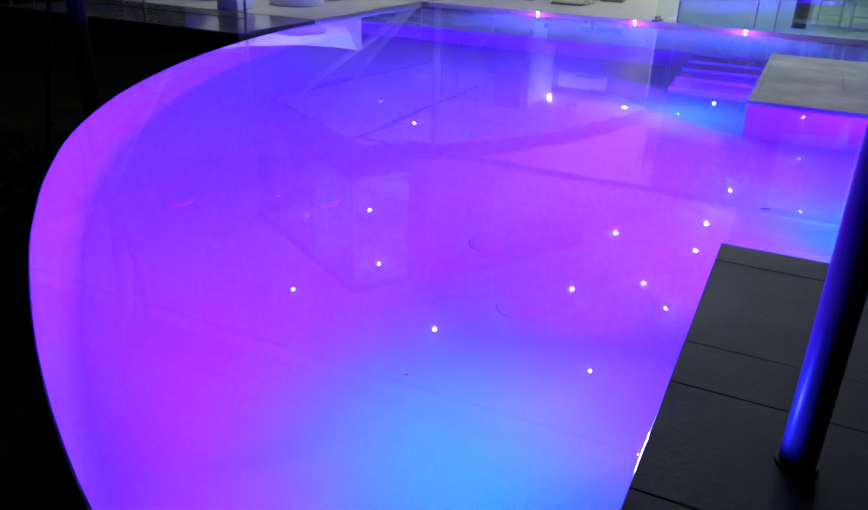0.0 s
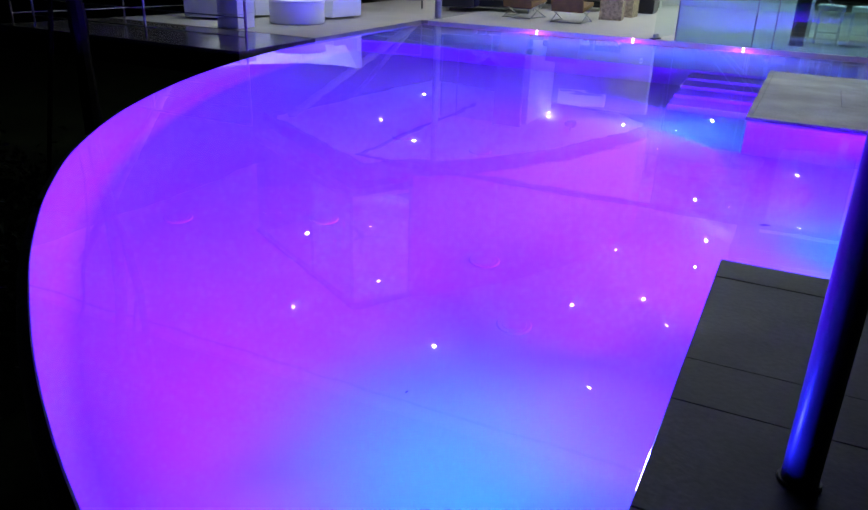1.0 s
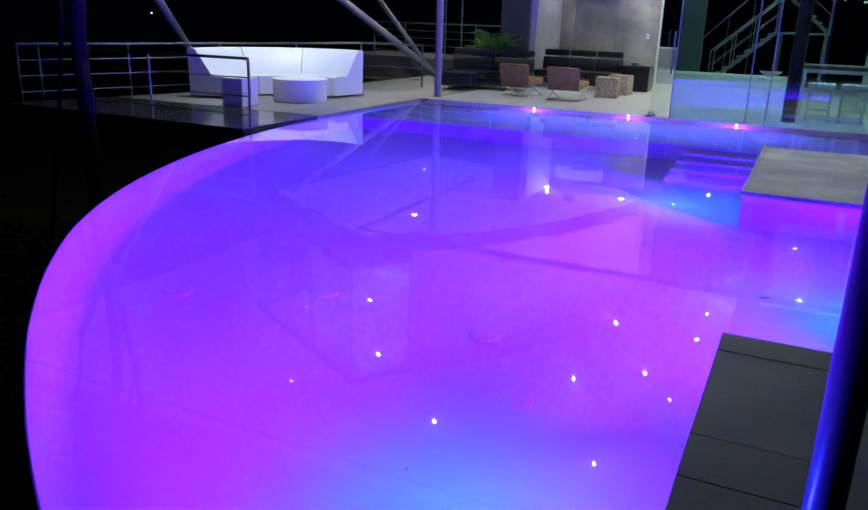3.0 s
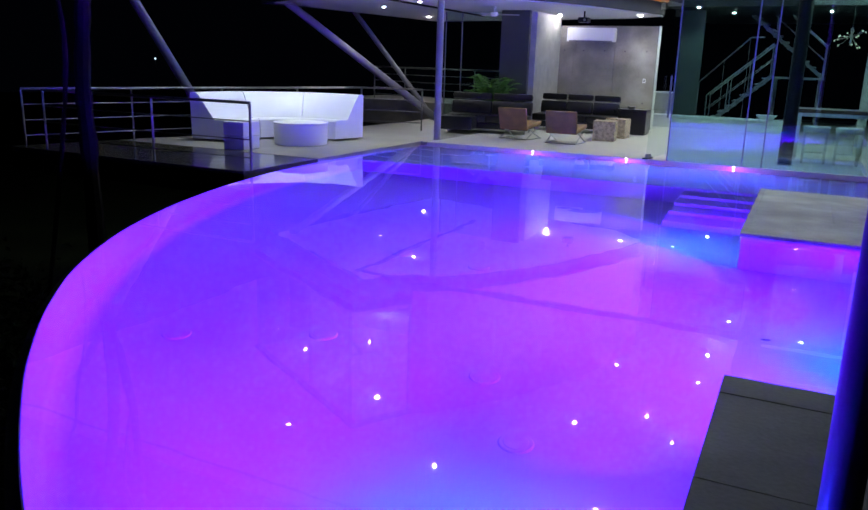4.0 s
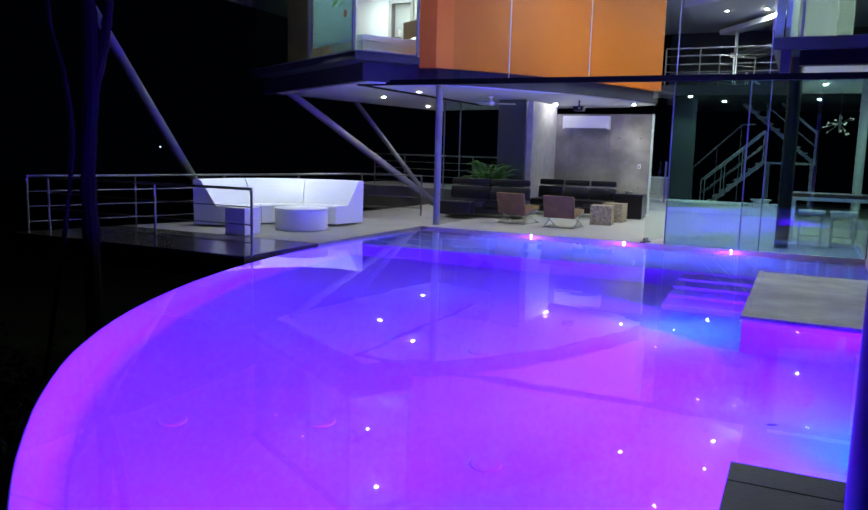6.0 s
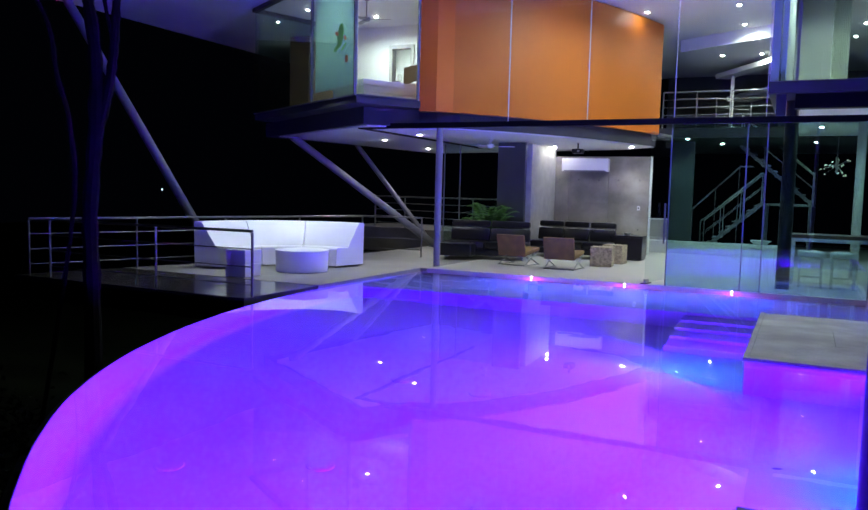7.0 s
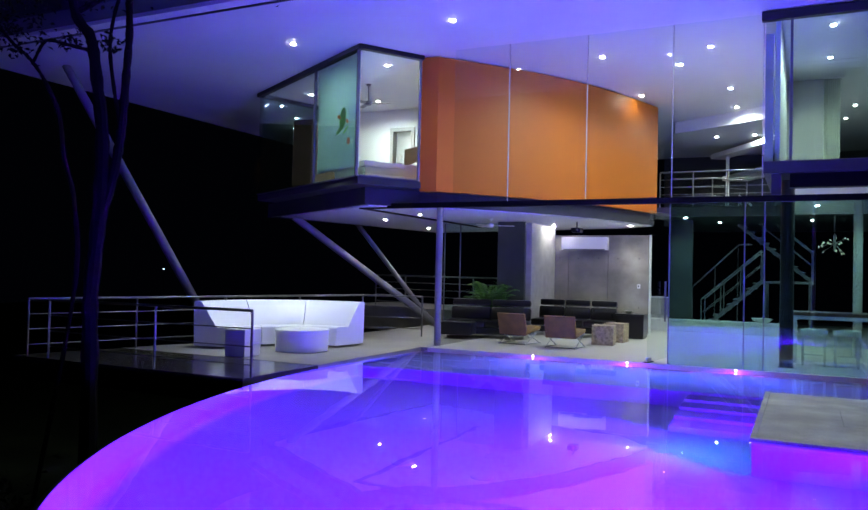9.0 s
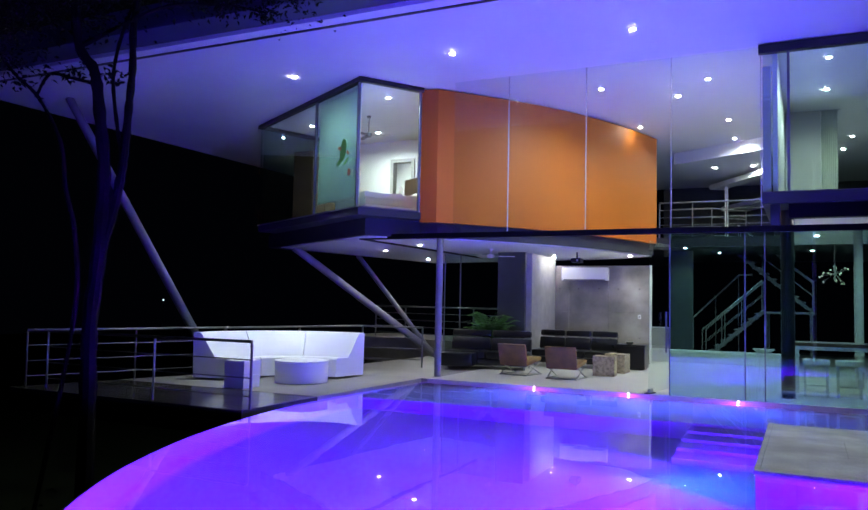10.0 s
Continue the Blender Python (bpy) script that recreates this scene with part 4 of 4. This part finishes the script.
part("rail", one_tube((-0.2, 0, SOFFIT - 3.73), (0.25, 0, SOFFIT - 3.73), 0.012), STAINLESS, c)

# stepped ceilings and beams far back over the gallery
bm = B()
prism(bm, [(3.5, 9.5), (6.6, 7.68), (7.4, 7.68), (7.4, 12.4), (3.5, 12.4)], 6.05, SOFFIT - 0.002)
structure("ceiling_drop", bm, SOFFIT_MAT, "lower white ceiling step set askew over the gallery", "ceiling")
bm = B()
prism(bm, [(4.15, 13.2), (6.60, 9.40), (7.00, 9.65), (4.55, 13.45)], 5.76, 5.92)
structure("beam_gallery", bm, WHITE, "white slanting ceiling beam over the gallery", "beam")
bm = B()
prism(bm, [(4.3, 15.8), (6.60, 12.1), (7.40, 12.55), (5.1, 16.25)], 5.30, 5.46)
structure("beam_gallery_back", bm, WHITE, "white lower beam behind the gallery", "beam")
p = thing("gallery_post", (4.75, 12.75, 3.66), "slim white post under the gallery beam", "post")
part("shaft", one_box(-0.05, 0.05, -0.05, 0.05, 0, 2.1), WHITE, p)
part("base_plate", one_box(-0.09, 0.09, -0.09, 0.09, 0, 0.012), WHITE, p)
structure("wall_gallery", one_box(2.0, 16.0, 16.9, 17.0, 3.66, SOFFIT), PANEL_DARK, "dark back wall behind the gallery", "wall")

# ---- trees and hillside ----
def limb(bm, pts, r0, r1, seg=9):
    n = len(pts)
    ring = []
    for i, p in enumerate(pts):
        d = (Vector(pts[min(n - 1, i + 1)]) - Vector(pts[max(0, i - 1)])).normalized()
        e = d.orthogonal().normalized()
        f = d.cross(e)
        r = (r0 + (r1 - r0) * i / (n - 1)) * (1 + 0.12 * math.sin(i * 2.3))
        ring.append([bm.verts.new(Vector(p) + r * (math.cos(6.2832 * k / seg) * e + math.sin(6.2832 * k / seg) * f)) for k in range(seg)])
    for a, b in zip(ring, ring[1:]):
        for k in range(seg):
            bm.faces.new((a[k], a[(k + 1) % seg], b[(k + 1) % seg], b[k]))
    bm.faces.new(ring[0][::-1]), bm.faces.new(ring[-1])


def round_line(pts):
    flat, z = smooth_line([p[:2] for p in pts], 5), smooth_line([(p[2], 0) for p in pts], 5)
    return [Vector((*a, b[0])) for a, b in zip(flat, z)]


def leaves(bm, centre, spread, count, size, rnd):
    for _ in range(count):
        c = Vector(centre) + Vector((rnd.gauss(0, spread), rnd.gauss(0, spread), rnd.gauss(0, spread * 0.6)))
        m = Matrix.Translation(c) @ Euler((rnd.uniform(-1, 1), rnd.uniform(-1, 1), rnd.uniform(0, 6.3))).to_matrix().to_4x4()
        s = size * rnd.uniform(0.6, 1.3)
        bm.faces.new([bm.verts.new(m @ Vector(v)) for v in ((0, 0, 0), (s * 0.5, s * 0.28, 0.01), (s, 0, -0.02), (s * 0.5, -s * 0.28, 0.01))])


tree = thing("bare_tree", (-2.02, -7.11, -3.3), "slender grey tree with forked trunk beside the terrace", "tree")
TREE = Matrix.Translation((2.02, 7.11, 3.3))


def tree_limb(name, pts, r0, r1):
    bm = B()
    limb(bm, [TREE @ p for p in round_line(pts)], r0, r1)
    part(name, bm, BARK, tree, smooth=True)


tree_limb("trunk", [(-2.02, -7.11, -3.3), (-2.03, -7.12, 0.0), (-2.04, -7.14, 1.2), (-1.99, -7.08, 2.3), (-1.98, -7.07, 3.4), (-2.04, -7.15, 4.3), (-2.11, -7.22, 4.9), (-2.25, -7.4, 5.3), (-2.3, -7.5, 6.6)], 0.125, 0.06)
tree_limb("branch", [(-1.99, -7.08, 2.2), (-1.88, -6.96, 2.88), (-1.83, -6.90, 3.4), (-1.81, -6.87, 3.8), (-1.79, -6.85, 4.4), (-1.77, -6.83, 5.0), (-1.77, -6.83, 5.8), (-1.6, -6.7, 6.8)], 0.075, 0.045)
tree_limb("branch", [(-1.82, -6.88, 3.6), (-1.88, -6.96, 4.1), (-1.94, -7.02, 4.75), (-1.92, -7.0, 5.17), (-1.86, -6.93, 5.6), (-1.8, -6.86, 5.95), (-1.7, -6.8, 6.6)], 0.03, 0.02)
tree_limb("branch", [(-2.08, -7.2, 4.7), (-2.3, -7.45, 4.75), (-2.46, -7.67, 4.75), (-2.55, -7.8, 4.4)], 0.03, 0.02)
tree_limb("branch", [(-2.25, -7.4, 5.2), (-1.5, -6.6, 5.95), (-0.9, -5.95, 6.15), (-0.39, -5.52, 6.1)], 0.04, 0.012)
rnd = random.Random(21)
bm = B()
for c, s, n in (((-1.95, -7.0, 4.85), 0.10, 60), ((-2.3, -7.45, 4.85), 0.12, 50), ((-0.9, -5.95, 6.3), 0.22, 500), ((-0.45, -5.5, 6.1), 0.10, 90), ((-1.4, -6.4, 6.4), 0.3, 700),
                ((-2.3, -7.4, 6.0), 0.4, 1200), ((-2.9, -8.1, 5.6), 0.35, 900), ((-3.2, -8.6, 6.2), 0.5, 1200), ((-1.7, -6.8, 6.6), 0.35, 900), ((-0.2, -5.3, 6.6), 0.35, 700)):
    leaves(bm, TREE @ Vector(c), s, n, 0.09, rnd)
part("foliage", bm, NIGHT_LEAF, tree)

tree2 = thing("young_tree", (-2.6, -7.85, -3.3), "thin leaning young tree beside the larger tree", "tree")
bm = B()
T2 = Matrix.Translation((2.6, 7.85, 3.3))
limb(bm, [T2 @ p for p in round_line([(-2.6, -7.85, -3.3), (-2.2, -7.32, 1.0), (-2.19, -7.32, 2.4), (-2.29, -7.45, 3.15), (-2.35, -7.52, 3.8), (-2.53, -7.77, 4.4), (-2.74, -8.06, 4.75), (-3.0, -8.4, 5.4)])], 0.035, 0.02)
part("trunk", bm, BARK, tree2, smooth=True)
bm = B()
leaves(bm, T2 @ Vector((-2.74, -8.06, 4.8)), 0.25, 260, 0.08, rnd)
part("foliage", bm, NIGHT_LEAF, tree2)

bm = B()
for k in range(70):
    a = rnd.uniform(0, 1)
    x, y = -1.4 - 6 * rnd.random() + 3.2 * a, -6.4 - 9 * a
    z = -3.2 + rnd.uniform(0.2, 1.2)
    leaves(bm, (x, y, z), 0.45, 130, 0.16, rnd)
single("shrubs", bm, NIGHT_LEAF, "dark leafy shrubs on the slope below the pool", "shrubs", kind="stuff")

for x, y, z, r in ((-150, 62, 7.0, 0.35), (-151, 64, 5.2, 0.3), (-160, 150, 0.5, 0.22)):
    l = thing("distant_street_lamp", (x, y, -20), "tiny bluish street lamp on a far hillside", "street lamp", "distant lamps")
    part("pole", one_tube((0, 0, 0), (0, 0, z + 20), 0.08, seg=8), DARK_STEEL, l)
    bm = B()
    bmesh.ops.create_icosphere(bm, subdivisions=2, radius=r, matrix=Matrix.Translation((0, 0, z + 20)))
    part("bulb", bm, TOWN_GLOW, l)

for x, y, s, turn in ((7.08, -8.23, 0.045, 20), (5.46, -11.54, 0.012, 70), (2.9, -2.1, 0.05, 15)):
    bm = B()
    z = DEPTH if y < -2.3 else -0.36
    top = [bm.verts.new((s * a, s * b, 0.006 + 0.02 * s * c)) for a, b, c in ((-1, 0, 1), (-0.3, 0.42, 0), (0.5, 0.3, 1), (1.1, 0, 2), (0.45, -0.36, 1), (-0.35, -0.4, 0))]
    face = bm.faces.new(top)
    low = bmesh.ops.extrude_face_region(bm, geom=[face])["geom"]
    bmesh.ops.translate(bm, verts=[e for e in low if isinstance(e, bmesh.types.BMVert)], vec=(0, 0, -0.005))
    single("sunken_leaf", bm, WOOD, "dark dead leaf lying on the pool bottom", "leaf", "sunken leaves", at=(x, y, z), turn=turn)

# ---- stone pieces of the platforms, last ----
def tiles(parent, x0, x1, y0, y1, dx, dy, mat, gap=0.007, z0=-0.03, shift=0.37):
    meshes = {}
    row, y = 0, y1
    while y > y0 + 0.01:
        lo = max(y0, y - (dy[row % len(dy)] if isinstance(dy, tuple) else dy))
        x = x0 - (shift * dx if row % 2 else 0)
        while x < x1 - 0.01:
            a, b = max(x0, x), min(x1, x + dx)
            key = (round(b - a, 3), round(y - lo, 3), row % 3)
            if key not in meshes and b - a > 0.03:
                bm = one_box(gap / 2, b - a - gap / 2, gap / 2, y - lo - gap / 2, 0, 0.03)
                bmesh.ops.bevel(bm, geom=[e for e in bm.edges if e.calc_length() > 0.05], offset=0.003, segments=1, affect="EDGES")
                meshes[key] = finish("paving_stone", bm, mat)
            if b - a > 0.03:
                ob = new("paving_stone", meshes[key])
                ob.parent, ob.location = parent, (a, lo, z0 + 0.0012 * math.sin(a * 17 + lo * 9))
            x += dx
        y, row = lo, row + 1


near = thing("paving_near", (0, 0, 0), "dark slate paving stones on the pool terrace", "paving", kind="structure")
tiles(near, 6.92, 11.0, -16.9, -10.50, 1.45, (0.27, 0.98, 0.36, 0.70, 0.52), SLATE, 0.003)
far = thing("paving_far", (0, 0, 0), "pale grey stone paving on the pool platform", "paving", kind="structure")
STONE = material("pale_grey_stone", (0.33, 0.31, 0.265), 0.55, vary=0.28, scale=2.0, fine=40, bump=0.4, per_object=0.04, stains=0.3)
tiles(far, 6.72, 10.8, -6.23, -2.66, 1.35, 1.19, STONE, 0.0015)
part("stone_edging", one_box(6.66, 6.719, -6.29, -2.60, -0.03, 0.002), STONE, far)
part("stone_edging", one_box(6.72, 10.8, -6.29, -6.231, -0.03, 0.002), STONE, far)
